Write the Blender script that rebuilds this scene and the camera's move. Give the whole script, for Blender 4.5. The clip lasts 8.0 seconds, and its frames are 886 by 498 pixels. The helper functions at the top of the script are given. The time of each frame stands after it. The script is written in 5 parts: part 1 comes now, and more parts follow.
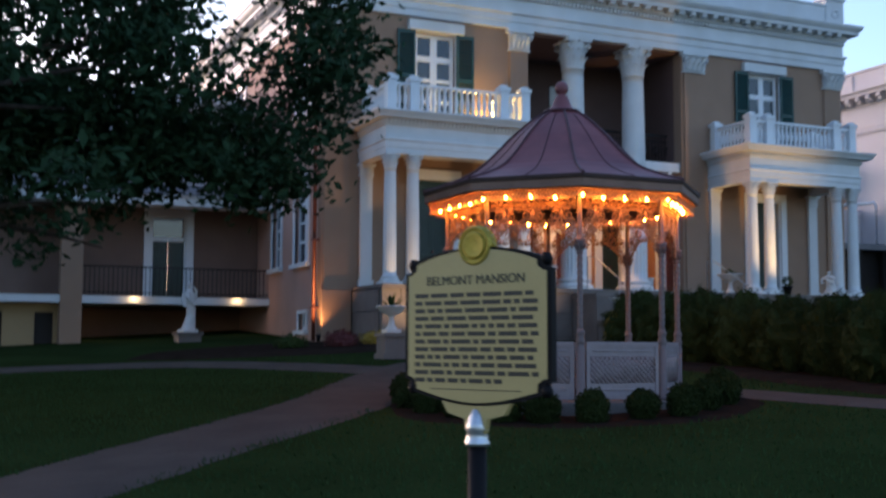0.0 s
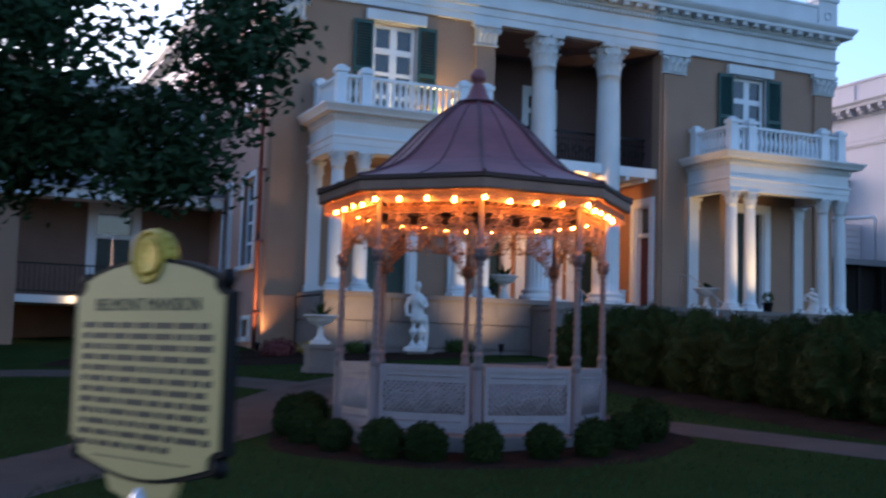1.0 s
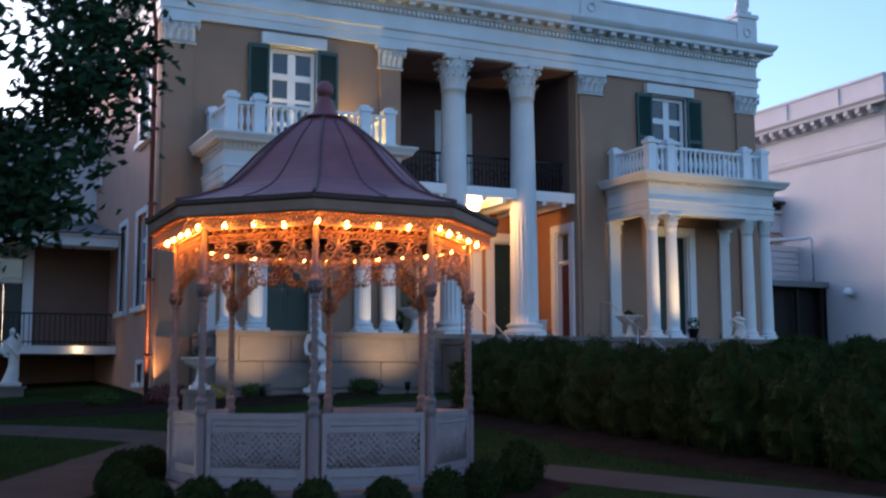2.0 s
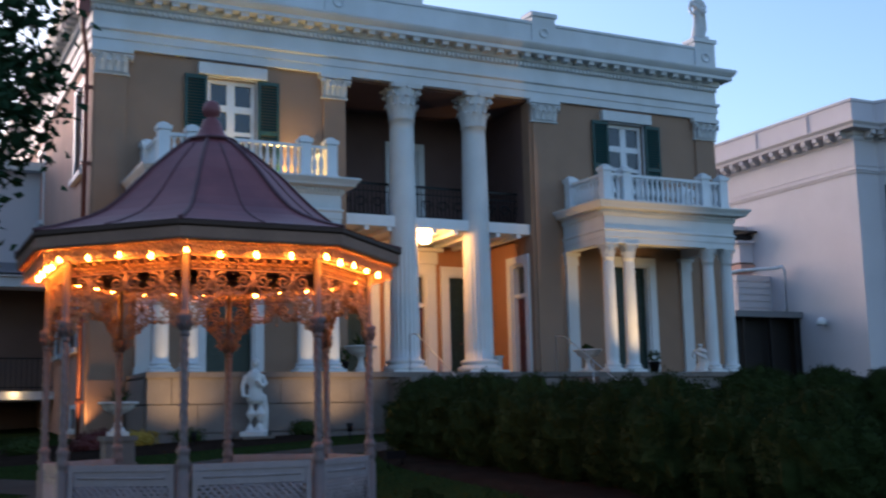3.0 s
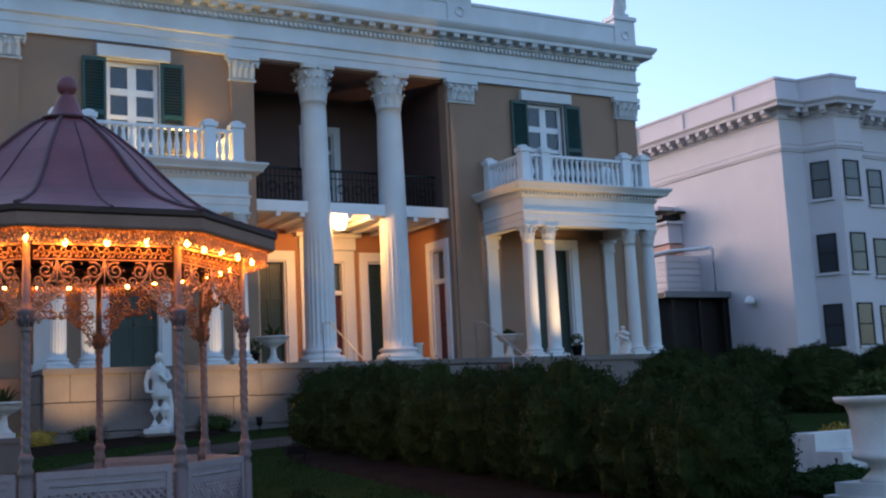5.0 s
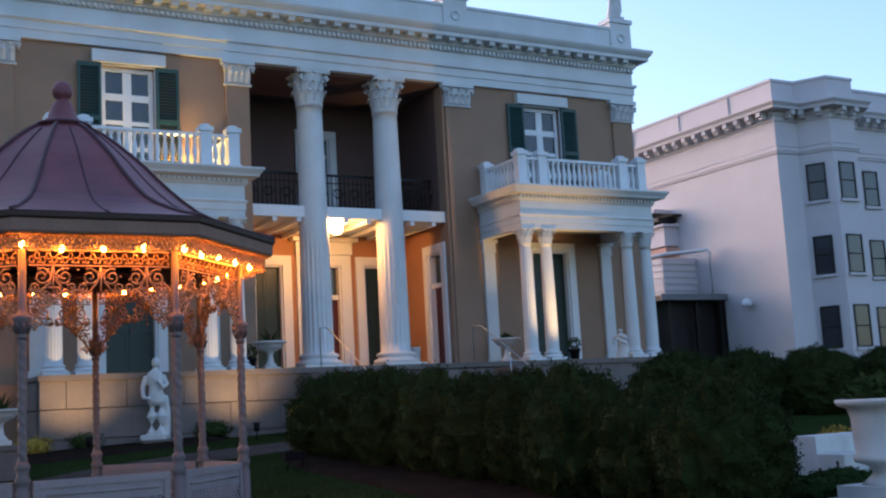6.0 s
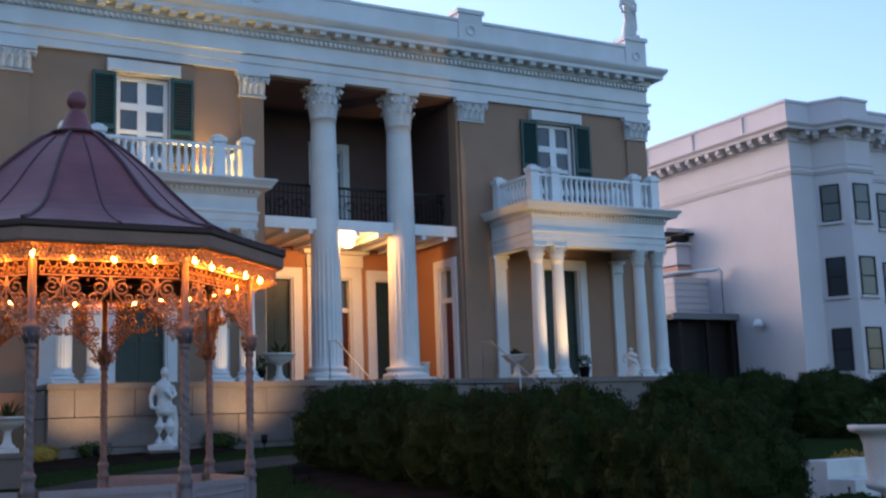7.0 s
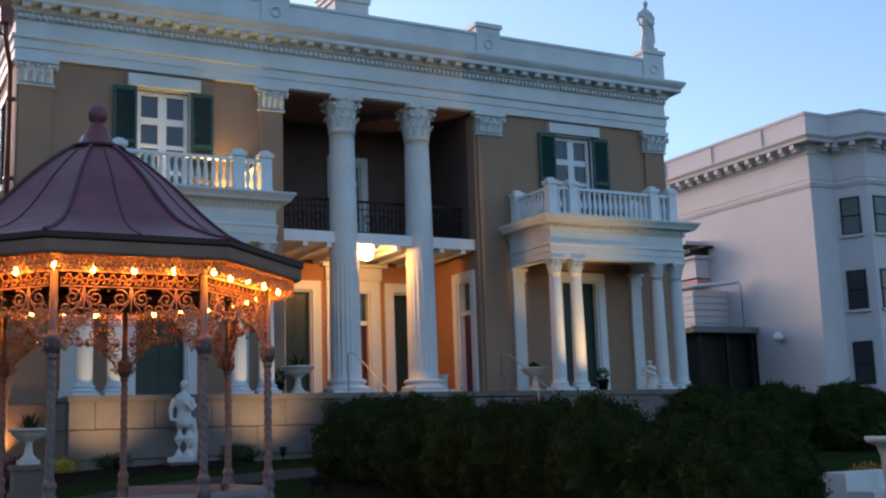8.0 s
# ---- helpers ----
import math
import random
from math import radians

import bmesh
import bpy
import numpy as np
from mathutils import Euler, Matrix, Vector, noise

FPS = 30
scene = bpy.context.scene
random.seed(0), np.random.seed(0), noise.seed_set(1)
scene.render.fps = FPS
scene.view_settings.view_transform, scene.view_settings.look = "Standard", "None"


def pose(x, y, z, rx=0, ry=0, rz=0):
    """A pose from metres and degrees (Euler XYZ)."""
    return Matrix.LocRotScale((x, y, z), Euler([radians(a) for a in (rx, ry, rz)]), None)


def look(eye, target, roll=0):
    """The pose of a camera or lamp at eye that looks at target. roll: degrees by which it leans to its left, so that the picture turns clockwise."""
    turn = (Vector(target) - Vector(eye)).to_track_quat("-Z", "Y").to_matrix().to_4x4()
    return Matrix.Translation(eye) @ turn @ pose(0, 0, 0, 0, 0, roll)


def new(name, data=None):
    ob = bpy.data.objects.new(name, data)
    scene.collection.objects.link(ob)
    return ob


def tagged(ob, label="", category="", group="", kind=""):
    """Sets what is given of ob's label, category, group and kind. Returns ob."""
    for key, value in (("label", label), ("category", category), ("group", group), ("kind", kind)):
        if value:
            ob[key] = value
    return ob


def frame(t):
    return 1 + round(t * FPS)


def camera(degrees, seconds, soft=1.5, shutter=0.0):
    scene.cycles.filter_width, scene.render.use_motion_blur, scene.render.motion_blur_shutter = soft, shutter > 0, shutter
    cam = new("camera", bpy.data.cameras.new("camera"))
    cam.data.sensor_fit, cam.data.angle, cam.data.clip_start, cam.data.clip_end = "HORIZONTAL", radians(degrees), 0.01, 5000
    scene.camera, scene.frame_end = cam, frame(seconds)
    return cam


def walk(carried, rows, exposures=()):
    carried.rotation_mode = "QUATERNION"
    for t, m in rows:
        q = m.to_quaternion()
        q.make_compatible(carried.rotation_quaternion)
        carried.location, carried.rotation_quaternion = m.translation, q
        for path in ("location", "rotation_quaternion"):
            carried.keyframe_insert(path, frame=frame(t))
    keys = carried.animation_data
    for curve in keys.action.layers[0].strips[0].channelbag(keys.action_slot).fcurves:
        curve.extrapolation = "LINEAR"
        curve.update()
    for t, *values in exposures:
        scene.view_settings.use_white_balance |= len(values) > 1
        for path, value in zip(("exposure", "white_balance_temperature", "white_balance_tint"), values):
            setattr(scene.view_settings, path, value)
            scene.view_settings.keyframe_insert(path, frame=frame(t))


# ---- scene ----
cam = camera(42.3, 8.0, soft=2.2, shutter=0.5)
# seconds, eye x, y, z, yaw to the left of +y, pitch up, roll
ROWS = [
    (0, -0.538, -0.464, 1.606, -24.28, 4.89, 0.19),
    (0.5, 0.594, 0.130, 1.774, -22.43, 2.45, 2.16),
    (1, 1.627, 0.710, 1.848, -23.67, 5.07, 1.67),
    (1.5, 2.557, 1.195, 1.902, -25.64, 5.38, 0.69),
    (2.8, 4.477, 1.934, 1.990, -25.62, 9.26, -1.56),
    (3, 4.690, 2.056, 1.987, -26.49, 8.66, -1.29),
    (3.5, 5.111, 2.341, 2.049, -28.74, 8.64, -2.40),
    (4, 5.415, 2.488, 2.075, -28.38, 6.90, -0.87),
    (4.5, 5.566, 2.449, 2.043, -28.95, 7.43, -2.02),
    (6, 5.587, 2.544, 2.060, -29.71, 8.05, -3.14),
    (6.5, 5.592, 2.539, 2.065, -29.55, 7.28, -2.53),
    (7, 5.608, 2.591, 2.088, -29.18, 8.78, -2.01),
    (7.5, 5.591, 2.535, 2.064, -27.77, 9.78, -2.08),
    (8, 5.597, 2.519, 2.055, -28.23, 9.50, -1.94),
]


def aim(x, y, z, yaw, pitch, roll):
    a, b = radians(yaw), radians(pitch)
    return look((x, y, z), (x - math.sin(a) * math.cos(b), y + math.cos(a) * math.cos(b), z + math.sin(b)), roll)


walk(cam, [(row[0], aim(*row[1:])) for row in ROWS],
     exposures=[(0.0, 1.27, 5600, 18), (1.2, 1.3, 5050, 19), (3.0, 1.0, 5450, 15), (4.5, 1.25, 5550, 17), (6.8, 1.3, 5550, 18), (8.0, 0.96, 5650, 13)])

# ---- world and large lights ----
world = bpy.data.worlds.new("dusk_sky")
scene.world = world
world.use_nodes = True
wn = world.node_tree.nodes
sky = wn.new("ShaderNodeTexSky")
sky.sky_type, sky.sun_disc = "NISHITA", False
sky.sun_elevation, sky.sun_rotation = radians(11.0), radians(-18.0)
sky.air_density, sky.dust_density, sky.ozone_density = 1.0, 1.6, 1.5
world.node_tree.links.new(sky.outputs[0], wn["Background"].inputs[0])
wn["Background"].inputs[1].default_value = 0.15


def lamp(name, kind, at, power, colour, size=0.05, target=None, spot=60.0, blend=0.6):
    d = bpy.data.lights.new(name, kind)
    d.energy, d.color = power, colour
    if kind == "SUN":
        d.angle = radians(size)
    else:
        d.shadow_soft_size = size
    if kind == "SPOT":
        d.spot_size, d.spot_blend = radians(spot), blend
    o = new(name, d)
    o.matrix_world = look(at, target) if target else Matrix.Translation(at)
    return o


lamp("afterglow_sun", "SUN", (-9.2, 28.5, 5.8), 0.9, (1.0, 0.60, 0.54), 25.0, target=(0, 0, 0))
lamp("portico_lamp_light", "POINT", (17.4, 28.62, 6.78), 80, (1.0, 0.39, 0.06), 0.13)
lamp("balcony_uplight", "POINT", (13.2, 27.98, 7.75), 95, (1.0, 0.62, 0.15), 0.06)
lamp("corner_uplight", "SPOT", (8.62, 27.95, 1.95), 95, (1.0, 0.46, 0.12), 0.05, target=(8.88, 28.3, 3.6), spot=95, blend=1.0)
for x, z in ((10.4, 1.95), (13.7, 2.05)):
    lamp("podium_uplight", "SPOT", (x, 24.7, z), 105, (1.0, 0.60, 0.22), 0.06, target=(x, 26.0, 3.2), spot=96, blend=1.0)
lamp("porch_uplight", "SPOT", (22.2, 24.7, 2.6), 330, (1.0, 0.58, 0.18), 0.05, target=(22.15, 26.2, 5.6), spot=62, blend=1.0)
for x in (4.9, 7.9):
    lamp("wing_light", "POINT", (x, 33.02, 2.96), 2.2, (1.0, 0.60, 0.22), 0.06)

# ---- materials ----


def mat(name, colour, rough=0.6, metal=0.0, vary=0.25, scale=3.0, bump=0.15, fine=60.0, spec=0.4, island=0.0, emit=None, strength=0.0, dirt=None, coat=0.0):
    m = bpy.data.materials.new(name)
    m.use_nodes = True
    nt = m.node_tree
    n, L = nt.nodes, nt.links
    b = n["Principled BSDF"]
    b.inputs["Roughness"].default_value, b.inputs["Metallic"].default_value = rough, metal
    b.inputs["Specular IOR Level"].default_value = spec
    b.inputs["Coat Weight"].default_value = coat
    co = n.new("ShaderNodeTexCoord")
    big = n.new("ShaderNodeTexNoise")
    big.inputs["Scale"].default_value, big.inputs["Detail"].default_value = scale, 6
    small = n.new("ShaderNodeTexNoise")
    small.inputs["Scale"].default_value, small.inputs["Detail"].default_value = fine, 4
    L.new(co.outputs["Object"], big.inputs["Vector"])
    L.new(co.outputs["Object"], small.inputs["Vector"])
    add = n.new("ShaderNodeMath")
    add.operation = "ADD"
    L.new(big.outputs["Fac"], add.inputs[0])
    L.new(small.outputs["Fac"], add.inputs[1])
    top = add
    if island:
        info = n.new("ShaderNodeObjectInfo")
        geo = n.new("ShaderNodeNewGeometry")
        both = n.new("ShaderNodeMath")
        both.operation = "ADD"
        L.new(info.outputs["Random"], both.inputs[0])
        L.new(geo.outputs["Random Per Island"], both.inputs[1])
        mul = n.new("ShaderNodeMath")
        mul.operation = "MULTIPLY_ADD"
        mul.inputs[1].default_value = island
        L.new(both.outputs[0], mul.inputs[0])
        L.new(add.outputs[0], mul.inputs[2])
        top = mul
    ramp = n.new("ShaderNodeMapRange")
    ramp.inputs["From Min"].default_value, ramp.inputs["From Max"].default_value = 0.6, 1.4 + island
    ramp.inputs["To Min"].default_value, ramp.inputs["To Max"].default_value = 1 - vary, 1 + vary
    L.new(top.outputs[0], ramp.inputs["Value"])
    mix = n.new("ShaderNodeVectorMath")
    mix.operation = "SCALE"
    mix.inputs[0].default_value = colour
    L.new(ramp.outputs[0], mix.inputs["Scale"])
    out = mix.outputs[0]
    if dirt:
        st = n.new("ShaderNodeTexNoise")
        st.inputs["Scale"].default_value, st.inputs["Detail"].default_value = scale * 0.45, 8
        mp = n.new("ShaderNodeMapping")
        mp.inputs["Scale"].default_value = (1, 1, 0.35)
        L.new(co.outputs["Object"], mp.inputs["Vector"])
        L.new(mp.outputs[0], st.inputs["Vector"])
        r2 = n.new("ShaderNodeMapRange")
        r2.inputs["From Min"].default_value, r2.inputs["From Max"].default_value = 0.48, 0.75
        r2.inputs["To Max"].default_value = dirt[3]
        L.new(st.outputs["Fac"], r2.inputs["Value"])
        mx = n.new("ShaderNodeMix")
        mx.data_type = "RGBA"
        L.new(r2.outputs[0], mx.inputs["Factor"])
        L.new(out, mx.inputs[6])
        mx.inputs[7].default_value = (*dirt[:3], 1)
        out = mx.outputs[2]
    L.new(out, b.inputs["Base Color"])
    if bump:
        bp = n.new("ShaderNodeBump")
        bp.inputs["Strength"].default_value, bp.inputs["Distance"].default_value = bump, 0.02
        L.new(small.outputs["Fac"], bp.inputs["Height"])
        L.new(bp.outputs[0], b.inputs["Normal"])
    if emit:
        b.inputs["Emission Color"].default_value = (*emit, 1)
        b.inputs["Emission Strength"].default_value = strength
    return m


WHITE = mat("white_painted_stucco", (0.59, 0.60, 0.61), 0.55, vary=0.1, scale=1.5, bump=0.08, dirt=(0.42, 0.42, 0.40, 0.5))
TRIM = mat("white_painted_wood", (0.68, 0.69, 0.71), 0.45, vary=0.06, scale=4, bump=0.05)
TAN = mat("tan_stucco", (0.285, 0.182, 0.122), 0.85, vary=0.14, scale=1.2, bump=0.25, fine=90, dirt=(0.25, 0.18, 0.14, 0.5))
PINK = mat("salmon_and_sunset_stucco", (0.46, 0.27, 0.21), 0.85, vary=0.12, scale=1.2, bump=0.25, fine=90, dirt=(0.36, 0.24, 0.2, 0.5))
# The portico lamp's orange glow is partly put into this wall colour.
SALMON_LIT = mat("lamp_tinted_portico_stucco", (0.36, 0.175, 0.085), 0.8, vary=0.1, scale=1.5, bump=0.2, fine=90)
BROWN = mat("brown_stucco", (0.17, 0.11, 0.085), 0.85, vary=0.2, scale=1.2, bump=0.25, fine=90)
CREAM = mat("cream_stucco", (0.31, 0.215, 0.11), 0.8, vary=0.12, scale=1.2, bump=0.2)
STONE = mat("grey_limestone", (0.15, 0.125, 0.112), 0.8, vary=0.3, scale=1.8, bump=0.35, fine=45, island=0.15, dirt=(0.075, 0.065, 0.06, 0.7))
GREEN = mat("dark_green_shutter_paint", (0.012, 0.05, 0.045), 0.45, vary=0.2, scale=5, bump=0.1)
# Darkened stucco: the unlit upper gallery's shade is put into this colour.
GALLERY_SHADE = mat("shade_darkened_gallery_stucco", (0.13, 0.08, 0.07), 0.85, vary=0.15, scale=1.5, bump=0.2, fine=90)
DARKDOOR = mat("dark_green_door_paint", (0.012, 0.028, 0.022), 0.4, vary=0.2, scale=5, bump=0.1)
REDDOOR = mat("dark_red_door_paint", (0.08, 0.014, 0.012), 0.4, vary=0.2, scale=5, bump=0.1)
IRON = mat("black_wrought_iron", (0.012, 0.012, 0.013), 0.45, metal=0.6, vary=0.2, bump=0.1)
COPPER = mat("brown_copper_pipe", (0.14, 0.05, 0.04), 0.45, metal=0.4, vary=0.25, bump=0.1)
GAZ = mat("mauve_grey_cast_iron_paint", (0.13, 0.098, 0.1), 0.5, vary=0.16, scale=6, bump=0.12, dirt=(0.22, 0.16, 0.15, 0.5))
# Lace colour is raised towards orange to carry the bulbs' glow.
LACE = mat("rust_mauve_lace_with_bulb_glow", (0.33, 0.195, 0.115), 0.55, vary=0.2, scale=8, bump=0.1)
GAZPANEL = mat("pale_mauve_panel_paint", (0.25, 0.2, 0.205), 0.6, vary=0.16, scale=6, bump=0.15, dirt=(0.24, 0.19, 0.19, 0.5))
SEAM = mat("dark_plum_seam_paint", (0.075, 0.028, 0.034), 0.5, vary=0.2, scale=6, bump=0.05)
ROOFM = mat("plum_red_metal_roof_paint", (0.2, 0.068, 0.074), 0.5, vary=0.22, scale=3, bump=0.06, dirt=(0.09, 0.03, 0.045, 0.7))
FASCIA = mat("brown_grey_fascia", (0.21, 0.12, 0.085), 0.75, vary=0.2, scale=4, bump=0.1)
GUTTER = mat("dark_brown_gutter_paint", (0.05, 0.026, 0.018), 0.75, vary=0.25, scale=5, bump=0.1)
SIGN = mat("cream_yellow_enamel", (0.42, 0.32, 0.13), 0.45, vary=0.06, scale=4, bump=0.05)
BLACKP = mat("black_enamel", (0.008, 0.007, 0.008), 0.6, spec=0.12, vary=0.2, bump=0.05)
INK = mat("black_raised_lettering", (0.02, 0.018, 0.015), 0.5, vary=0.1, bump=0)
GOLD = mat("gilded_seal", (0.36, 0.26, 0.03), 0.4, metal=0.4, vary=0.2, scale=20, bump=0.3)
STEEL = mat("galvanised_steel", (0.5, 0.51, 0.54), 0.35, metal=0.8, vary=0.15, bump=0.05)
MARBLE = mat("weathered_white_marble", (0.56, 0.55, 0.54), 0.55, vary=0.14, scale=5, bump=0.15, dirt=(0.36, 0.36, 0.35, 0.55))
ANNEX = mat("pale_painted_brick", (0.55, 0.51, 0.53), 0.8, vary=0.06, scale=0.8, bump=0.15, fine=25, dirt=(0.5, 0.48, 0.5, 0.4))
GREYROOF = mat("grey_roof_membrane", (0.16, 0.16, 0.17), 0.8, vary=0.2)
DARKWOOD = mat("dark_timber_and_shade", (0.012, 0.009, 0.008), 0.7, vary=0.25, scale=5)
GRASS = mat("lawn_soil", (0.022, 0.034, 0.011), 0.95, vary=0.4, scale=0.6, bump=0.6, fine=30, spec=0.0)
BLADE = mat("grass_blades", (0.025, 0.044, 0.015), 0.9, vary=0.35, scale=0.7, bump=0, spec=0.0, island=0.3)
PATH = mat("brown_pea_gravel", (0.083, 0.069, 0.06), 0.95, vary=0.25, scale=1.2, bump=0.7, fine=70, spec=0.0)
SOIL = mat("dark_mulch", (0.024, 0.017, 0.013), 0.95, vary=0.4, scale=3, bump=0.9, fine=40, spec=0.0)
LEAF = mat("boxwood_leaves", (0.019, 0.027, 0.008), 0.75, vary=0.5, scale=2.5, bump=0, spec=0.04, island=0.45)
TLEAF = mat("oak_leaves", (0.018, 0.036, 0.017), 0.7, vary=0.45, scale=0.8, bump=0, spec=0.04, island=0.45)
YLEAF = mat("yellow_flowers_and_lit_leaves", (0.26, 0.17, 0.02), 0.7, vary=0.3, bump=0, island=0.3)
RLEAF = mat("dark_red_flowers", (0.075, 0.013, 0.012), 0.7, vary=0.3, bump=0, island=0.3)
PLANT = mat("green_planter_leaves", (0.03, 0.046, 0.014), 0.8, spec=0.05, vary=0.4, bump=0, island=0.3)
BARK = mat("oak_bark", (0.05, 0.038, 0.03), 0.95, vary=0.4, scale=6, bump=0.9, fine=25)
BULB = mat("lit_bulb", (1, 0.7, 0.3), 0.4, vary=0, bump=0, emit=(1.0, 0.27, 0.014), strength=170)
GLOBE = mat("lit_glass_globe", (1, 0.8, 0.5), 0.4, vary=0, bump=0, emit=(1.0, 0.62, 0.22), strength=14)
INSIDE = mat("dark_window_backing", (0.10, 0.09, 0.10), 0.9, vary=0.2)
CURTAIN = mat("pale_window_shade", (0.55, 0.52, 0.5), 0.9, vary=0.1)


def glass(name):
    m = bpy.data.materials.new(name)
    m.use_nodes = True
    b = m.node_tree.nodes["Principled BSDF"]
    b.inputs["Base Color"].default_value = (0.05, 0.06, 0.075, 1)
    b.inputs["Roughness"].default_value = 0.06
    b.inputs["Transmission Weight"].default_value = 0.35
    b.inputs["IOR"].default_value = 1.5
    return m


GLASS = glass("window_glass")

# ---- mesh helpers ----


def box(bm, x0, x1, y0, y1, z0, z1):
    v = [bm.verts.new(p) for p in ((x0, y0, z0), (x1, y0, z0), (x1, y1, z0), (x0, y1, z0), (x0, y0, z1), (x1, y0, z1), (x1, y1, z1), (x0, y1, z1))]
    for f in ((3, 2, 1, 0), (4, 5, 6, 7), (0, 1, 5, 4), (1, 2, 6, 5), (2, 3, 7, 6), (3, 0, 4, 7)):
        bm.faces.new([v[i] for i in f])
    return bm


def boxes(*items):
    bm = bmesh.new()
    for it in items:
        box(bm, *it)
    return bm


def lathe(bm, profile, n=16, at=(0, 0), turn=0.0, flutes=None, smooth=True):
    """Turned form: profile of (radius, height). flutes: (count, depth, z0, z1)."""
    rings = []
    for r, z in profile:
        ring = []
        for k in range(n):
            a = turn + 2 * math.pi * k / n
            rr = r
            if flutes and flutes[2] <= z <= flutes[3]:
                rr = r - flutes[1] * abs(math.sin(flutes[0] * a / 2)) ** 0.8
            ring.append(bm.verts.new((at[0] + rr * math.cos(a), at[1] + rr * math.sin(a), z)))
        rings.append(ring)
    for a, b in zip(rings, rings[1:]):
        for k in range(n):
            f = bm.faces.new((a[k], a[(k + 1) % n], b[(k + 1) % n], b[k]))
            f.smooth = smooth
    if profile[0][0] > 1e-4:
        bm.faces.new(rings[0][::-1])
    if profile[-1][0] > 1e-4:
        bm.faces.new(rings[-1])
    return bm


def tube(bm, pts, r, n=5, closed=False):
    """A bar of round section along points; r a number or a list."""
    pts = [Vector(p) for p in pts]
    rings = []
    for i, p in enumerate(pts):
        a, b = pts[max(i - 1, 0)], pts[min(i + 1, len(pts) - 1)]
        if closed:
            a, b = pts[i - 1], pts[(i + 1) % len(pts)]
        d = (b - a).normalized() if (b - a).length > 1e-9 else Vector((0, 0, 1))
        u = d.cross(Vector((0, 0, 1)))
        u = u.normalized() if u.length > 0.05 else d.cross(Vector((0, 1, 0))).normalized()
        w = d.cross(u)
        rr = r[i] if isinstance(r, (list, tuple)) else r
        rings.append([bm.verts.new(p + rr * (math.cos(2 * math.pi * k / n) * u + math.sin(2 * math.pi * k / n) * w)) for k in range(n)])
    pairs = list(zip(rings, rings[1:])) + ([(rings[-1], rings[0])] if closed else [])
    for a, b in pairs:
        for k in range(n):
            bm.faces.new((a[k], a[(k + 1) % n], b[(k + 1) % n], b[k])).smooth = True
    if not closed:
        bm.faces.new(rings[0][::-1])
        bm.faces.new(rings[-1])
    return bm


def run(bm, section, p0, p1, out):
    """Extrude a moulding section [(outward, z)] from p0 to p1 (x, y); out: outward direction (x, y)."""
    a = [bm.verts.new((p0[0] + out[0] * o, p0[1] + out[1] * o, z)) for o, z in section]
    b = [bm.verts.new((p1[0] + out[0] * o, p1[1] + out[1] * o, z)) for o, z in section]
    n = len(section)
    for k in range(n):
        bm.faces.new((a[k], a[(k + 1) % n], b[(k + 1) % n], b[k]))
    bm.faces.new(a[::-1])
    bm.faces.new(b)
    return bm


def ring_run(bm, section, pts, closed=True):
    """A mitred moulding round a plan of points (anticlockwise seen from above): section of (outward, z)."""
    n = len(pts)
    loops = []
    for i in range(n):
        p = Vector(pts[i])
        a = Vector(pts[i - 1]) if (closed or i > 0) else None
        b = Vector(pts[(i + 1) % n]) if (closed or i < n - 1) else None
        d1 = (p - a).normalized() if a is not None else (b - p).normalized()
        d2 = (b - p).normalized() if b is not None else d1
        n1, n2 = Vector((d1.y, -d1.x)), Vector((d2.y, -d2.x))
        m = (n1 + n2).normalized()
        m = m / max(0.2, m.dot(n1))
        loops.append([bm.verts.new((p.x + m.x * o, p.y + m.y * o, z)) for o, z in section])
    k = len(section)
    for i in range(n if closed else n - 1):
        a, b = loops[i], loops[(i + 1) % n]
        for j in range(k):
            bm.faces.new((a[j], b[j], b[(j + 1) % k], a[(j + 1) % k]))
    if not closed:
        bm.faces.new(loops[0])
        bm.faces.new(loops[-1][::-1])
    return bm


def wall(bm, axis, a0, a1, z0, z1, t0, t1, openings=()):
    """A wall slab along axis 'x' or 'y' from a0 to a1, between t0 and t1 in thickness, with openings (a0, a1, z0, z1) through it."""
    aa = sorted({a0, a1, *[v for o in openings for v in o[:2]]})
    zz = sorted({z0, z1, *[v for o in openings for v in o[2:]]})
    na, nz = len(aa) - 1, len(zz) - 1

    def full(i, j):
        if not (0 <= i < na and 0 <= j < nz):
            return False
        am, zm = (aa[i] + aa[i + 1]) / 2, (zz[j] + zz[j + 1]) / 2
        return not any(o[0] < am < o[1] and o[2] < zm < o[3] for o in openings)

    verts = {}

    def vert(i, j, t):
        if (i, j, t) not in verts:
            verts[i, j, t] = bm.verts.new((aa[i], t, zz[j]) if axis == "x" else (t, aa[i], zz[j]))
        return verts[i, j, t]

    for i in range(na):
        for j in range(nz):
            if not full(i, j):
                continue
            for t in (t0, t1):
                bm.faces.new((vert(i, j, t), vert(i + 1, j, t), vert(i + 1, j + 1, t), vert(i, j + 1, t)))
            for di, dj, p, q in ((-1, 0, (i, j), (i, j + 1)), (1, 0, (i + 1, j), (i + 1, j + 1)), (0, -1, (i, j), (i + 1, j)), (0, 1, (i, j + 1), (i + 1, j + 1))):
                if not full(i + di, j + dj):
                    bm.faces.new((vert(*p, t0), vert(*q, t0), vert(*q, t1), vert(*p, t1)))
    return bm


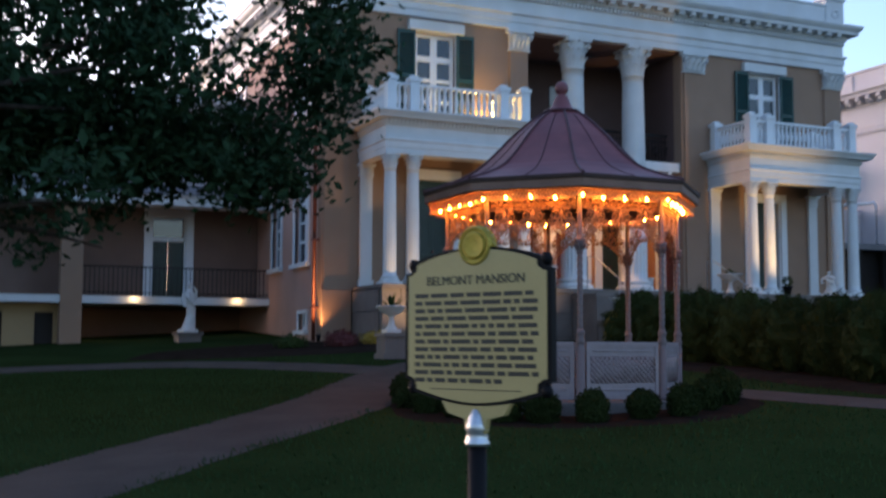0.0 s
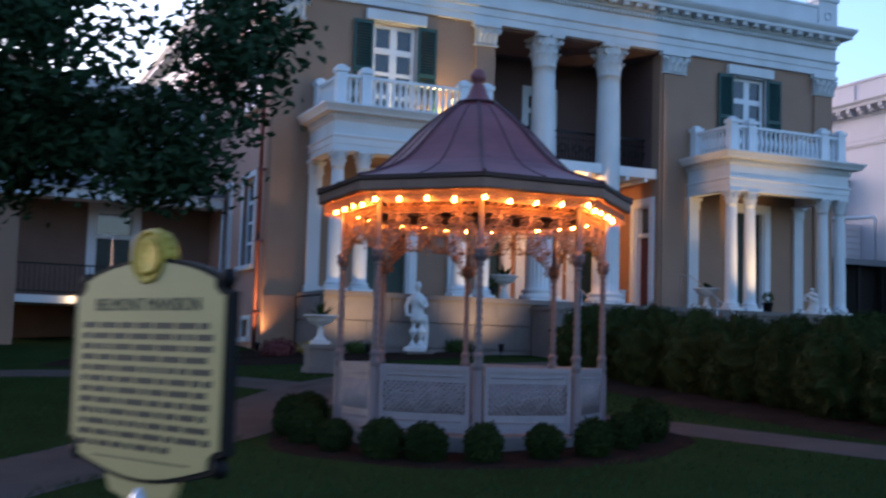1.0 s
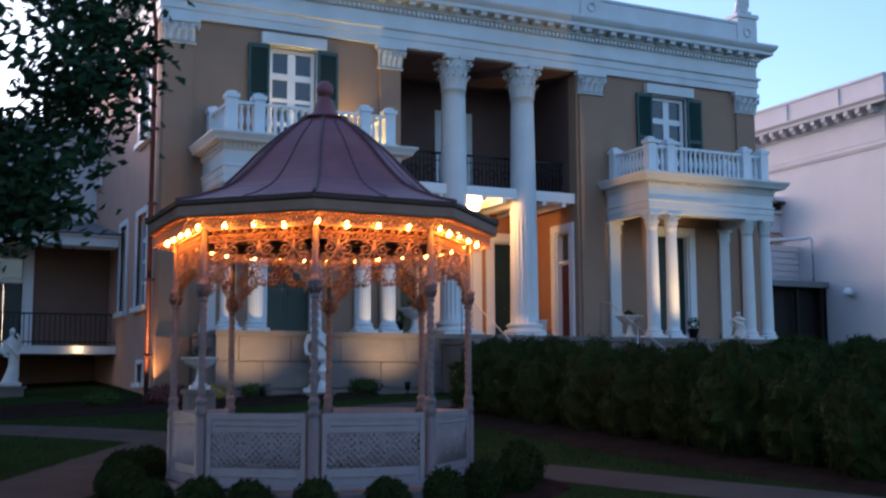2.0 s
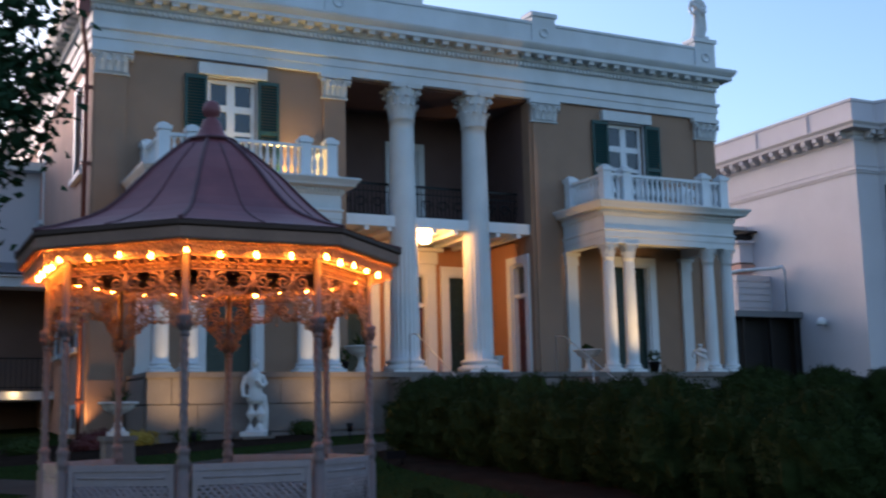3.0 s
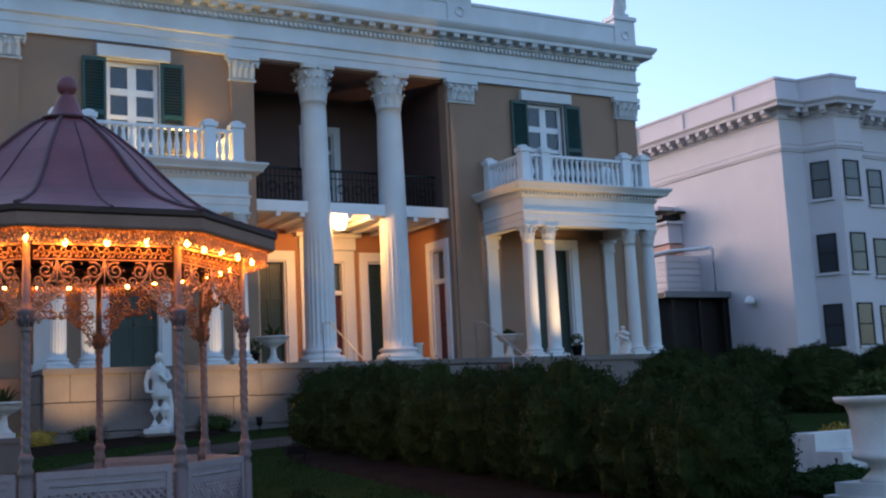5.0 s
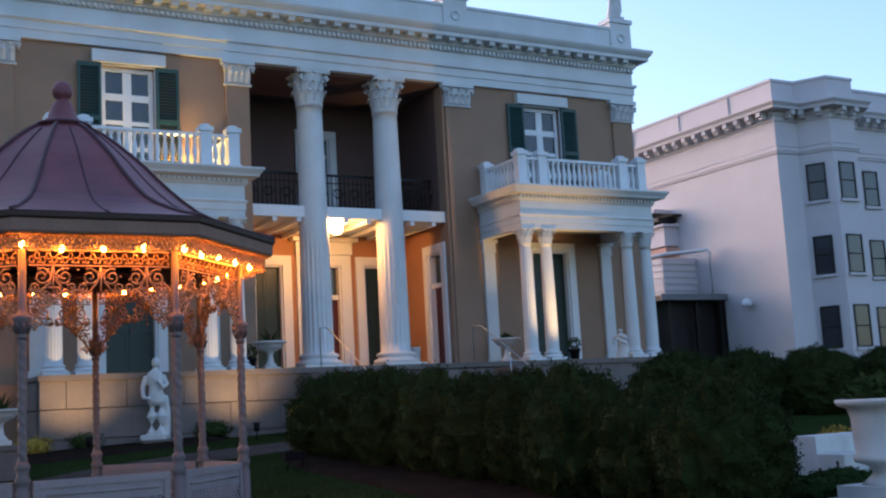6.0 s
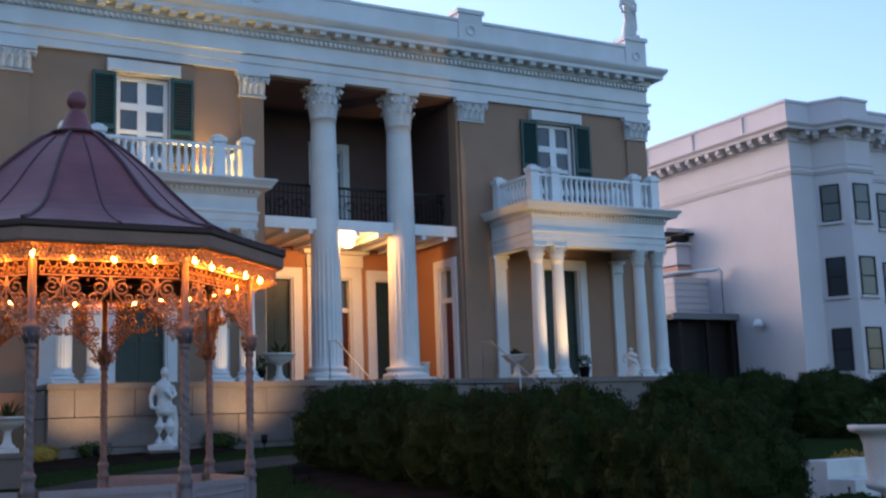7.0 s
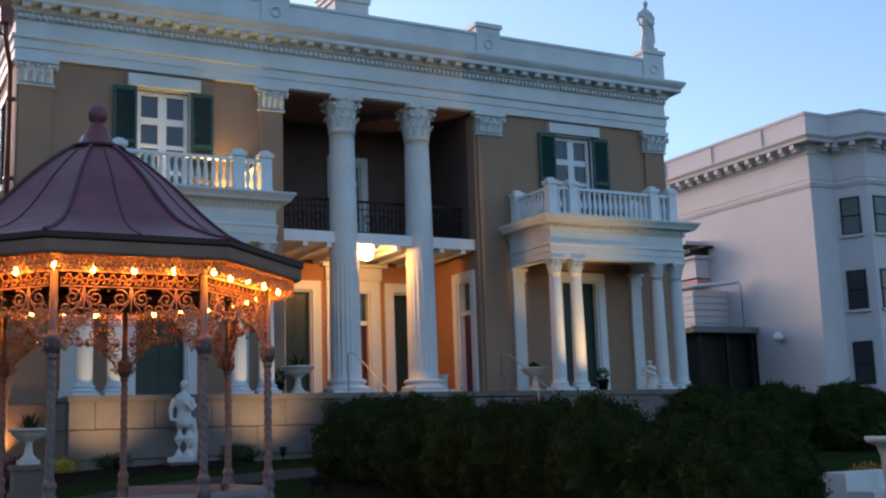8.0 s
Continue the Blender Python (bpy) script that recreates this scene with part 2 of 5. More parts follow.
def poly_face(bm, axis, t, sgn, pts, d0, d1):
    """A polygon (along, z) on a wall face, from d0 to d1 outward."""
    rows = []
    for d in (d0, d1):
        rows.append([bm.verts.new((a, t + sgn * d, z) if axis == "x" else (t + sgn * d, a, z)) for a, z in pts])
    n = len(pts)
    for k in range(n):
        bm.faces.new((rows[0][k], rows[0][(k + 1) % n], rows[1][(k + 1) % n], rows[1][k]))
    bm.faces.new(rows[0])
    bm.faces.new(rows[1])
    return bm


def frame_face(bm, axis, t, sgn, a0, a1, z0, z1, w, d0, d1, open_foot=False):
    """A frame of width w inside the rectangle, one piece; open_foot leaves out the bottom bar."""
    if open_foot:
        return poly_face(bm, axis, t, sgn, [(a0, z0), (a0 + w, z0), (a0 + w, z1 - w), (a1 - w, z1 - w), (a1 - w, z0), (a1, z0), (a1, z1), (a0, z1)], d0, d1)
    out = [(a0, z0), (a1, z0), (a1, z1), (a0, z1)]
    inn = [(a0 + w, z0 + w), (a1 - w, z0 + w), (a1 - w, z1 - w), (a0 + w, z1 - w)]
    v = {}
    for d in (d0, d1):
        for nm, ring in (("o", out), ("i", inn)):
            for k, (a, z) in enumerate(ring):
                v[nm, k, d] = bm.verts.new((a, t + sgn * d, z) if axis == "x" else (t + sgn * d, a, z))
    for k in range(4):
        m = (k + 1) % 4
        for d in (d0, d1):
            bm.faces.new((v["o", k, d], v["o", m, d], v["i", m, d], v["i", k, d]))
        for nm in "oi":
            bm.faces.new((v[nm, k, d0], v[nm, m, d0], v[nm, m, d1], v[nm, k, d1]))
    return bm


def mesh_of(name, bm, material):
    bmesh.ops.recalc_face_normals(bm, faces=bm.faces)
    me = bpy.data.meshes.new(name)
    bm.to_mesh(me)
    bm.free()
    me.materials.append(material)
    return me


def place(ob):
    v = Vector((0, 0, 0))
    while ob:
        v += ob.location
        ob = ob.parent
    return v


def thing(name, at, label, category, group="", kind=""):
    o = new(name)
    o.location = at
    o.empty_display_size = 0.2
    return tagged(o, label, category, group, kind)


def part(name, bm, material, parent, label="", at=None):
    """One mesh under a thing or part. The bmesh is in world metres; the part's origin is put at its parent's, or at 'at'."""
    origin = Vector(at) if at is not None else place(parent)
    bmesh.ops.translate(bm, vec=-origin, verts=bm.verts)
    o = new(name, mesh_of(name, bm, material))
    o.parent = parent
    o.location = origin - place(parent)
    return tagged(o, label)


def repeat(name, me, parent, spots, label=""):
    """Parts that share one mesh; spots are (x, y, z) or (x, y, z, turn) in world metres."""
    out = []
    base = place(parent)
    for s in spots:
        o = new(name, me)
        o.parent = parent
        o.location = Vector(s[:3]) - base
        if len(s) > 3:
            o.rotation_euler[2] = s[3]
        out.append(tagged(o, label))
    return out


def solid(name, bm, material, label, category, kind="", group="", at=(0, 0, 0)):
    bmesh.ops.translate(bm, vec=-Vector(at), verts=bm.verts)
    o = new(name, mesh_of(name, bm, material))
    o.location = at
    return tagged(o, label, category, group, kind)


def ground_z(x, y):
    s = 14.0 - 3.0 * math.log(1 + math.exp((14.0 - x) / 3.0)) if x > -60 else x
    yy = 40.0 - 4.0 * math.log(1 + math.exp(min((40.0 - y) / 4.0, 60)))
    return -0.38 + 0.055 * s + 0.058 * yy + 0.02 * noise.noise((x * 0.25, y * 0.25, 0.3))

# ---- ground ----


def axis_steps(lo, hi, step, far):
    n = int((hi - lo) / step)
    return [-far, -far * 0.35, lo - 40] + [lo + i * step for i in range(n + 1)] + [hi + 40, far * 0.35, far]


def gz(x, y):
    return ground_z(max(-14.0, min(x, 120.0)), max(-12.0, min(y, 120.0)))


bm = bmesh.new()
xs, ys = axis_steps(-14, 62, 0.8, 900), axis_steps(-10, 70, 0.8, 900)
grid = [[bm.verts.new((x, y, gz(x, y))) for y in ys] for x in xs]
for i in range(len(xs) - 1):
    for j in range(len(ys) - 1):
        bm.faces.new((grid[i][j], grid[i + 1][j], grid[i + 1][j + 1], grid[i][j + 1])).smooth = True
solid("ground", bm, GRASS, "dark mown lawn rising gently towards the mansion at dusk", "lawn", "structure")


def strip(pts, width, lift, sub=8):
    """A path strip along a smooth line of (x, y) that lies on the ground."""
    fine = []
    n = len(pts)
    for i in range(n - 1):
        p0, p1, p2, p3 = (Vector(pts[max(i - 1, 0)]), Vector(pts[i]), Vector(pts[i + 1]), Vector(pts[min(i + 2, n - 1)]))
        for k in range(sub):
            t = k / sub
            fine.append(0.5 * ((2 * p1) + (p2 - p0) * t + (2 * p0 - 5 * p1 + 4 * p2 - p3) * t * t + (3 * p1 - p0 - 3 * p2 + p3) * t ** 3))
    fine.append(Vector(pts[-1]))
    bm = bmesh.new()
    prev = None
    for i, p in enumerate(fine):
        d = (fine[min(i + 1, len(fine) - 1)] - fine[max(i - 1, 0)]).normalized()
        nrm = Vector((-d.y, d.x))
        w = width * (1 + 0.06 * noise.noise((p.x * 1.7, p.y * 1.7, 1)))
        row = []
        for k in range(7):
            q = p + nrm * w * (k / 6 - 0.5)
            row.append(bm.verts.new((q.x, q.y, gz(q.x, q.y) + lift * (1.0 if 0 < k < 6 else 0.1))))
        if prev:
            for k in range(6):
                bm.faces.new((prev[k], row[k], row[k + 1], prev[k + 1])).smooth = True
        prev = row
    return bm


LEFT_WALK = [(-8, 3.6), (-3, 7.6), (0.55, 10.9), (1.9, 12.3), (3.6, 13.95), (5.15, 15.7), (6.8, 18.1), (8.6, 20.3), (11.4, 22.1), (15, 23.0), (17.85, 23.2)]
RIGHT_WALK = [(9.7, 14.7), (10.3, 13.7), (11.25, 11.6), (11.95, 10.0), (12.6, 7.5), (13.4, 3.0)]
FAR_WALK = [(-9, 24.6), (-3, 24.8), (1.5, 24.5), (4.4, 23.4), (6.0, 21.8), (7.4, 19.6)]
solid("path", strip(LEFT_WALK, 1.7, 0.03), PATH, "brown gravel garden path curving past the gazebo", "path", "structure")
solid("path", strip(RIGHT_WALK, 1.0, 0.036), PATH, "brown gravel garden path between gazebo and hedge", "path", "structure")
solid("path", strip(FAR_WALK, 1.2, 0.042), PATH, "brown gravel path across the lawn before the mansion", "path", "structure")


def blob_sheet(cx, cy, rx, ry, lift, seed):
    bm = bmesh.new()
    c = bm.verts.new((cx, cy, gz(cx, cy) + lift + 0.05))
    rings = [[c] * 40]
    for f in (0.35, 0.7, 0.93, 1.0):
        ring = []
        for k in range(40):
            a = 2 * math.pi * k / 40
            w = f * (1 + 0.08 * noise.noise((math.cos(a) * 2 + seed, math.sin(a) * 2, seed)))
            x, y = cx + rx * w * math.cos(a), cy + ry * w * math.sin(a)
            ring.append(bm.verts.new((x, y, gz(x, y) + (lift + 0.05 if f < 1 else 0.0))))
        rings.append(ring)
    for k in range(40):
        bm.faces.new((c, rings[1][k], rings[1][(k + 1) % 40]))
    for a, b in zip(rings[1:], rings[2:]):
        for k in range(40):
            bm.faces.new((a[k], b[k], b[(k + 1) % 40], a[(k + 1) % 40])).smooth = True
    return bm


solid("flower_bed", blob_sheet(13.4, 15.3, 1.35, 6.6, 0.02, 1), SOIL, "dark mulch bed under the hedge", "flower bed", "structure")
solid("flower_bed", blob_sheet(7.87, 13.8, 2.65, 2.65, -0.03, 2), SOIL, "round dark mulch bed about the gazebo", "flower bed", "structure")
solid("flower_bed", blob_sheet(8.6, 26.0, 5.0, 1.7, 0.03, 3), SOIL, "dark planting bed at the foot of the mansion", "flower bed", "structure")

# ---- mansion ----
FY, GB, PZ = 28.2, 1.45, 3.17
house = thing("mansion", (17.85, FY, 1.6), "tan stucco two-storey mansion with white columns and a deep white cornice", "house")
WIN_L, WIN_R = (11.53, 12.73), (23.0, 24.2)
DOOR_L, DOOR_R = (11.5, 12.7), (22.98, 24.18)
UPZ, LOZ = (7.7, 10.3), (PZ + 0.02, 6.25)
part("front_wall", wall(bmesh.new(), "x", 8.9, 15.05, GB, 10.75, FY, FY + 0.4, [(*WIN_L, *UPZ), (*DOOR_L, *LOZ)]), TAN, house)
part("front_wall", wall(bmesh.new(), "x", 20.42, 26.8, GB, 10.75, FY, FY + 0.4, [(*WIN_R, *UPZ), (*DOOR_R, *LOZ)]), TAN, house)
SIDE_W = [(29.4, 30.6, 3.9, 6.2), (29.4, 30.6, 8.05, 10.2), (32.0, 32.9, 3.9, 6.2), (36.5, 37.6, 8.05, 10.2), (29.45, 30.15, 2.05, 2.5)]
# Left side is pinker and lighter than the front: sunset glow as base colour.
part("side_wall", wall(bmesh.new(), "y", FY + 0.4, 46, GB, 10.75, 8.9, 9.3, SIDE_W), PINK, house, "stucco side wall coloured pink for sunset glow")
part("side_wall", wall(bmesh.new(), "y", FY + 0.4, 46, GB, 10.75, 26.4, 26.8), TAN, house)
part("rear_wall", boxes((8.9, 26.8, 46, 46.4, GB, 10.75)), TAN, house)
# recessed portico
# Upper walls and ceiling take the shade-dark colour, the lower walls don't.
part("gallery_side_wall", boxes((14.65, 15.05, FY + 0.4, 31.0, 6.97, 10.75)), GALLERY_SHADE, house, "gallery wall coloured dark brown for shade")
part("gallery_side_wall", boxes((20.42, 20.82, FY + 0.4, 31.0, 6.97, 10.75)), GALLERY_SHADE, house, "gallery wall coloured dark brown for shade")
part("portico_side_wall", boxes((14.65, 15.05, FY + 0.4, 31.0, GB, 6.969)), SALMON_LIT, house, "stucco portico wall tinted orange for lamp glow")
RS = (28.62, 29.37, 3.19, 6.25)
part("portico_side_wall", wall(bmesh.new(), "y", FY + 0.4, 31.0, GB, 6.969, 20.42, 20.82, [RS]), SALMON_LIT, house, "stucco portico wall tinted orange for lamp glow")
BD = [(16.05, 16.85, PZ + 0.02, 6.15), (17.55, 18.55, PZ + 0.02, 6.15), (19.25, 20.05, PZ + 0.02, 6.15)]
UD = (17.55, 18.35, 7.27, 9.7)
part("portico_rear_wall", wall(bmesh.new(), "x", 15.05, 20.42, GB, 6.97, 31.0, 31.4, BD), SALMON_LIT, house, "stucco portico wall tinted orange for lamp glow")
part("gallery_rear_wall", wall(bmesh.new(), "x", 15.05, 20.42, 6.97, 10.75, 31.0, 31.4, [UD]), GALLERY_SHADE, house, "gallery wall coloured dark brown for shade")
part("portico_ceiling", boxes((15.05, 20.42, FY + 0.1, 31.0, 10.66, 10.74)), GALLERY_SHADE, house, "gallery ceiling coloured dark for shade")
part("gallery_floor", boxes((15.052, 20.418, FY + 0.12, 30.998, 6.97, 7.25)), TRIM, house, "white painted upper gallery floor")
for k in range(8):
    x = 15.6 + k * 0.63
    part("joist", boxes((x, x + 0.12, FY + 0.14, 30.98, 6.86, 6.966)), TRIM, house)
part("roof", boxes((8.95, 26.75, FY + 0.3, 46.3, 12.1, 12.18)), GREYROOF, house, "flat grey roof behind the parapet")


def capital(h, r, half_depth=None):
    """A Corinthian capital: bell, two rings of curling leaves, corner volutes and a slab on top. Base at z 0."""
    bm = bmesh.new()
    lathe(bm, [(r * 1.08, 0), (r * 1.12, 0.03 * h), (r * 1.08, 0.07 * h), (r, 0.09 * h), (r * 1.03, 0.5 * h), (r * 1.28, 0.86 * h), (r * 1.28, 0.87 * h)], 20)
    for row, (n, z0, z1, off, w) in enumerate(((10, 0.06, 0.42, 0, 0.30), (10, 0.2, 0.68, 0.5, 0.30))):
        for k in range(n):
            a = 2 * math.pi * (k + off) / n
            ca, sa = math.cos(a), math.sin(a)
            prof = [(1.04, z0, 1.0), (1.13, z0 + (z1 - z0) * 0.5, 1.1), (1.24, z0 + (z1 - z0) * 0.85, 0.95), (1.42, z1, 0.7), (1.46, z1 - 0.07, 0.35)]
            prev = None
            for rr, zz, ww in prof:
                c = Vector((ca * r * rr, sa * r * rr, zz * h))
                t = Vector((-sa, ca, 0)) * (w * r * ww)
                o = Vector((ca, sa, 0)) * 0.05 * r
                rowv = [bm.verts.new(c - t), bm.verts.new(c + o), bm.verts.new(c + t), bm.verts.new(c - o)]
                if prev:
                    for i in range(4):
                        bm.faces.new((prev[i], prev[(i + 1) % 4], rowv[(i + 1) % 4], rowv[i]))
                prev = rowv
            bm.faces.new(prev)
    for k in range(4):
        a = math.pi / 4 + k * math.pi / 2
        d = Vector((math.cos(a), math.sin(a), 0))
        tube(bm, [d * r * 1.05 + Vector((0, 0, 0.55 * h)), d * r * 1.3 + Vector((0, 0, 0.75 * h)), d * r * 1.62 + Vector((0, 0, 0.84 * h)), d * r * 1.72 + Vector((0, 0, 0.74 * h)),
                  d * r * 1.58 + Vector((0, 0, 0.68 * h)), d * r * 1.5 + Vector((0, 0, 0.75 * h))], [0.08 * r, 0.1 * r, 0.13 * r, 0.14 * r, 0.12 * r, 0.07 * r], 6)
        a2 = k * math.pi / 2
        e = Vector((math.cos(a2), math.sin(a2), 0))
        bmesh.ops.create_icosphere(bm, subdivisions=1, radius=0.17 * r, matrix=Matrix.Translation(e * r * 1.38 + Vector((0, 0, 0.9 * h))))
    q = r * 1.42
    pts = []
    for k in range(4):
        a = math.pi / 4 + k * math.pi / 2
        for s in (-0.07, 0.07):
            pts.append((1.32 * q * math.cos(a + s), 1.32 * q * math.sin(a + s)))
        am = a + math.pi / 4
        pts.append((q * 0.86 * math.cos(am), q * 0.86 * math.sin(am)))
    lo = [bm.verts.new((x, y, 0.87 * h)) for x, y in pts]
    hi = [bm.verts.new((x * 1.04, y * 1.04, h)) for x, y in pts]
    for k in range(len(pts)):
        bm.faces.new((lo[k], lo[(k + 1) % len(pts)], hi[(k + 1) % len(pts)], hi[k]))
    bm.faces.new(lo[::-1])
    bm.faces.new(hi)
    return bm


def shaft(z0, z1, r0, r1, flutes, n, fluted_to=99.0):
    prof = []
    for k in range(25):
        t = k / 24
        prof.append((r0 + (r1 - r0) * (t ** 1.6), z0 + (z1 - z0) * t))
    prof = [(r0 * 1.12, z0 - 0.03), (r0 * 1.12, z0 - 0.001)] + prof + [(r1 * 1.08, z1 + 0.001), (r1 * 1.08, z1 + 0.03)]
    return lathe(bmesh.new(), prof, n, flutes=(flutes, 0.045 * r0 * 2, z0 + 0.02, min(z1 - 0.02, fluted_to)) if flutes else None)


def column_base(z, r, h):
    bm = bmesh.new()
    box(bm, -r * 1.5, r * 1.5, -r * 1.5, r * 1.5, z, z + h * 0.34)
    lathe(bm, [(r * 1.42, z + h * 0.34), (r * 1.5, z + h * 0.45), (r * 1.42, z + h * 0.58), (r * 1.2, z + h * 0.64), (r * 1.17, z + h * 0.74), (r * 1.3, z + h * 0.8), (r * 1.3, z + h * 0.9), (r * 1.1, z + h)], 28)
    return bm


cap_me = mesh_of("capital", capital(0.9, 0.31), WHITE)
shaft_me = mesh_of("shaft", shaft(3.61, 9.79, 0.385, 0.315, 20, 120, 6.3), WHITE)
base_me = mesh_of("column_base", column_base(PZ, 0.385, 0.44), WHITE)
for x in (16.74, 18.86):
    c = new("column", shaft_me)
    c.parent = house
    c.location = Vector((x, FY + 0.3, 0)) - house.location
    tagged(c, "tall white fluted column with a leafy capital")
    for nm, me, z in (("column_base", base_me, 0), ("capital", cap_me, 9.82)):
        o = new(nm, me)
        o.parent, o.location = c, (0, 0, z)

# pilasters with capitals
pc_me = mesh_of("pilaster_capital", capital(0.66, 0.27), WHITE)
for x0, x1 in ((8.93, 9.63), (14.45, 15.03), (20.5, 21.22), (26.07, 26.77)):
    p = part("pilaster", boxes((x0, x1, FY - 0.07, FY - 0.002, 3.1, 10.08), (x0 - 0.05, x1 + 0.05, FY - 0.12, FY - 0.002, GB, 3.09)), TAN, house)
    bm = bmesh.new()
    xm, w = (x0 + x1) / 2, (x1 - x0) / 2
    for z0, z1, o in ((10.08, 10.13, 0.05), (10.13, 10.6, 0.02), (10.6, 10.72, 0.12)):
        box(bm, x0 - o, x1 + o, FY - 0.07 - o, FY - 0.002, z0, z1)
    for row, (zb, zt, cnt, off) in enumerate(((10.14, 10.38, 4, 0), (10.24, 10.52, 3, 0))):
        for k in range(cnt):
            cx = x0 + (k + 0.5) * (x1 - x0) / cnt
            hw = (x1 - x0) / cnt * 0.42
            prev = None
            for o, zz, ww in ((0.1, zb, 1.0), (0.13, (zb + zt) / 2, 1.05), (0.17, zt - 0.03, 0.85), (0.23, zt, 0.55), (0.24, zt - 0.05, 0.3)):
                rowv = [bm.verts.new((cx - hw * ww, FY - 0.07 - o, zz)), bm.verts.new((cx, FY - 0.09 - o, zz)), bm.verts.new((cx + hw * ww, FY - 0.07 - o, zz)), bm.verts.new((cx, FY - 0.05 - o, zz))]
                if prev:
                    for i in range(4):
                        bm.faces.new((prev[i], prev[(i + 1) % 4], rowv[(i + 1) % 4], rowv[i]))
                prev = rowv
            bm.faces.new(prev)
    for s in (x0 - 0.03, x1 + 0.03):
        sg = 1 if s > xm else -1
        tube(bm, [(s - sg * 0.2, FY - 0.12, 10.4), (s - sg * 0.03, FY - 0.15, 10.54), (s + sg * 0.07, FY - 0.18, 10.52), (s + sg * 0.05, FY - 0.18, 10.43), (s - sg * 0.01, FY - 0.17, 10.47)], [0.03, 0.04, 0.05, 0.045, 0.03], 6)
    part("pilaster_capital", bm, WHITE, p, "white leafy pilaster capital")

# entablature, cornice and parapet
plan = [(8.82, FY - 0.1), (26.88, FY - 0.1), (26.88, 46.5), (8.82, 46.5)]
part("entablature", ring_run(bmesh.new(), [(-0.45, 10.72), (0.0, 10.72), (0.0, 10.92), (0.03, 10.925), (0.03, 11.12), (0.09, 11.15), (0.09, 11.22), (0.0, 11.24), (0.0, 11.58), (-0.45, 11.58)], plan), WHITE, house)
part("cornice", ring_run(bmesh.new(), [(-0.4, 11.584), (0.03, 11.584), (0.03, 11.7), (0.1, 11.74), (0.1, 11.9), (0.37, 11.9), (0.37, 12.0), (0.4, 12.02), (0.46, 12.1), (0.48, 12.15), (0.48, 12.2), (-0.4, 12.22)], plan), WHITE, house)
part("parapet", ring_run(bmesh.new(), [(-0.42, 12.21), (-0.08, 12.21), (-0.08, 12.87), (-0.04, 12.89), (-0.04, 12.96), (-0.46, 12.96), (-0.46, 12.89), (-0.42, 12.87)], plan), WHITE, house)
for x0, x1 in ((8.84, 9.6), (14.5, 15.25), (20.6, 21.35), (26.25, 27.0)):
    pier = boxes((x0, x1, FY - 0.06, FY + 0.4, 12.22, 13.12), (x0 - 0.05, x1 + 0.05, FY - 0.11, FY + 0.45, 13.12, 13.24))
    lathe(pier, [(0.001, 0), (0.15, 0.0), (0.15, 0.03), (0.11, 0.03), (0.11, 0.015), (0.001, 0.015)], 16)
    for v in list(pier.verts)[-96:]:
        v.co = Vector(((x0 + x1) / 2 + v.co.x, FY - 0.062 - v.co.z, 12.66 + v.co.y))
    part("parapet_pier", pier, WHITE, house)
mod_me = mesh_of("modillion", boxes((-0.09, 0.09, -0.22, 0.0, -0.1, 0.0), (-0.1, 0.1, -0.24, 0.0, -0.03, -0.001)), WHITE)
repeat("modillion", mod_me, house, [(9.0 + k * 0.4155, FY - 0.2, 11.898) for k in range(43)] + [(8.72, FY + 0.3 + k * 0.4155, 11.898, -math.pi / 2) for k in range(14)])
bm = bmesh.new()
for k in range(140):
    x = 8.86 + k * 0.129
    box(bm, x, x + 0.075, FY - 0.2, FY - 0.13, 11.6, 11.695)
for k in range(40):
    y = FY + k * 0.129
    box(bm, 8.72, 8.79, y, y + 0.075, 11.6, 11.695)
tagged(part("dentil_course", bm, WHITE, house), kind="stuff")


def face_box(bm, axis, t, sgn, a0, a1, d0, d1, z0, z1):
    """A box on a wall face: axis 'x' or 'y' along the wall, t the face's place, sgn the outward sign, d0..d1 outward."""
    lo, hi = sorted((t + sgn * d0, t + sgn * d1))
    if axis == "x":
        box(bm, a0, a1, lo, hi, z0, z1)
    else:
        box(bm, lo, hi, a0, a1, z0, z1)


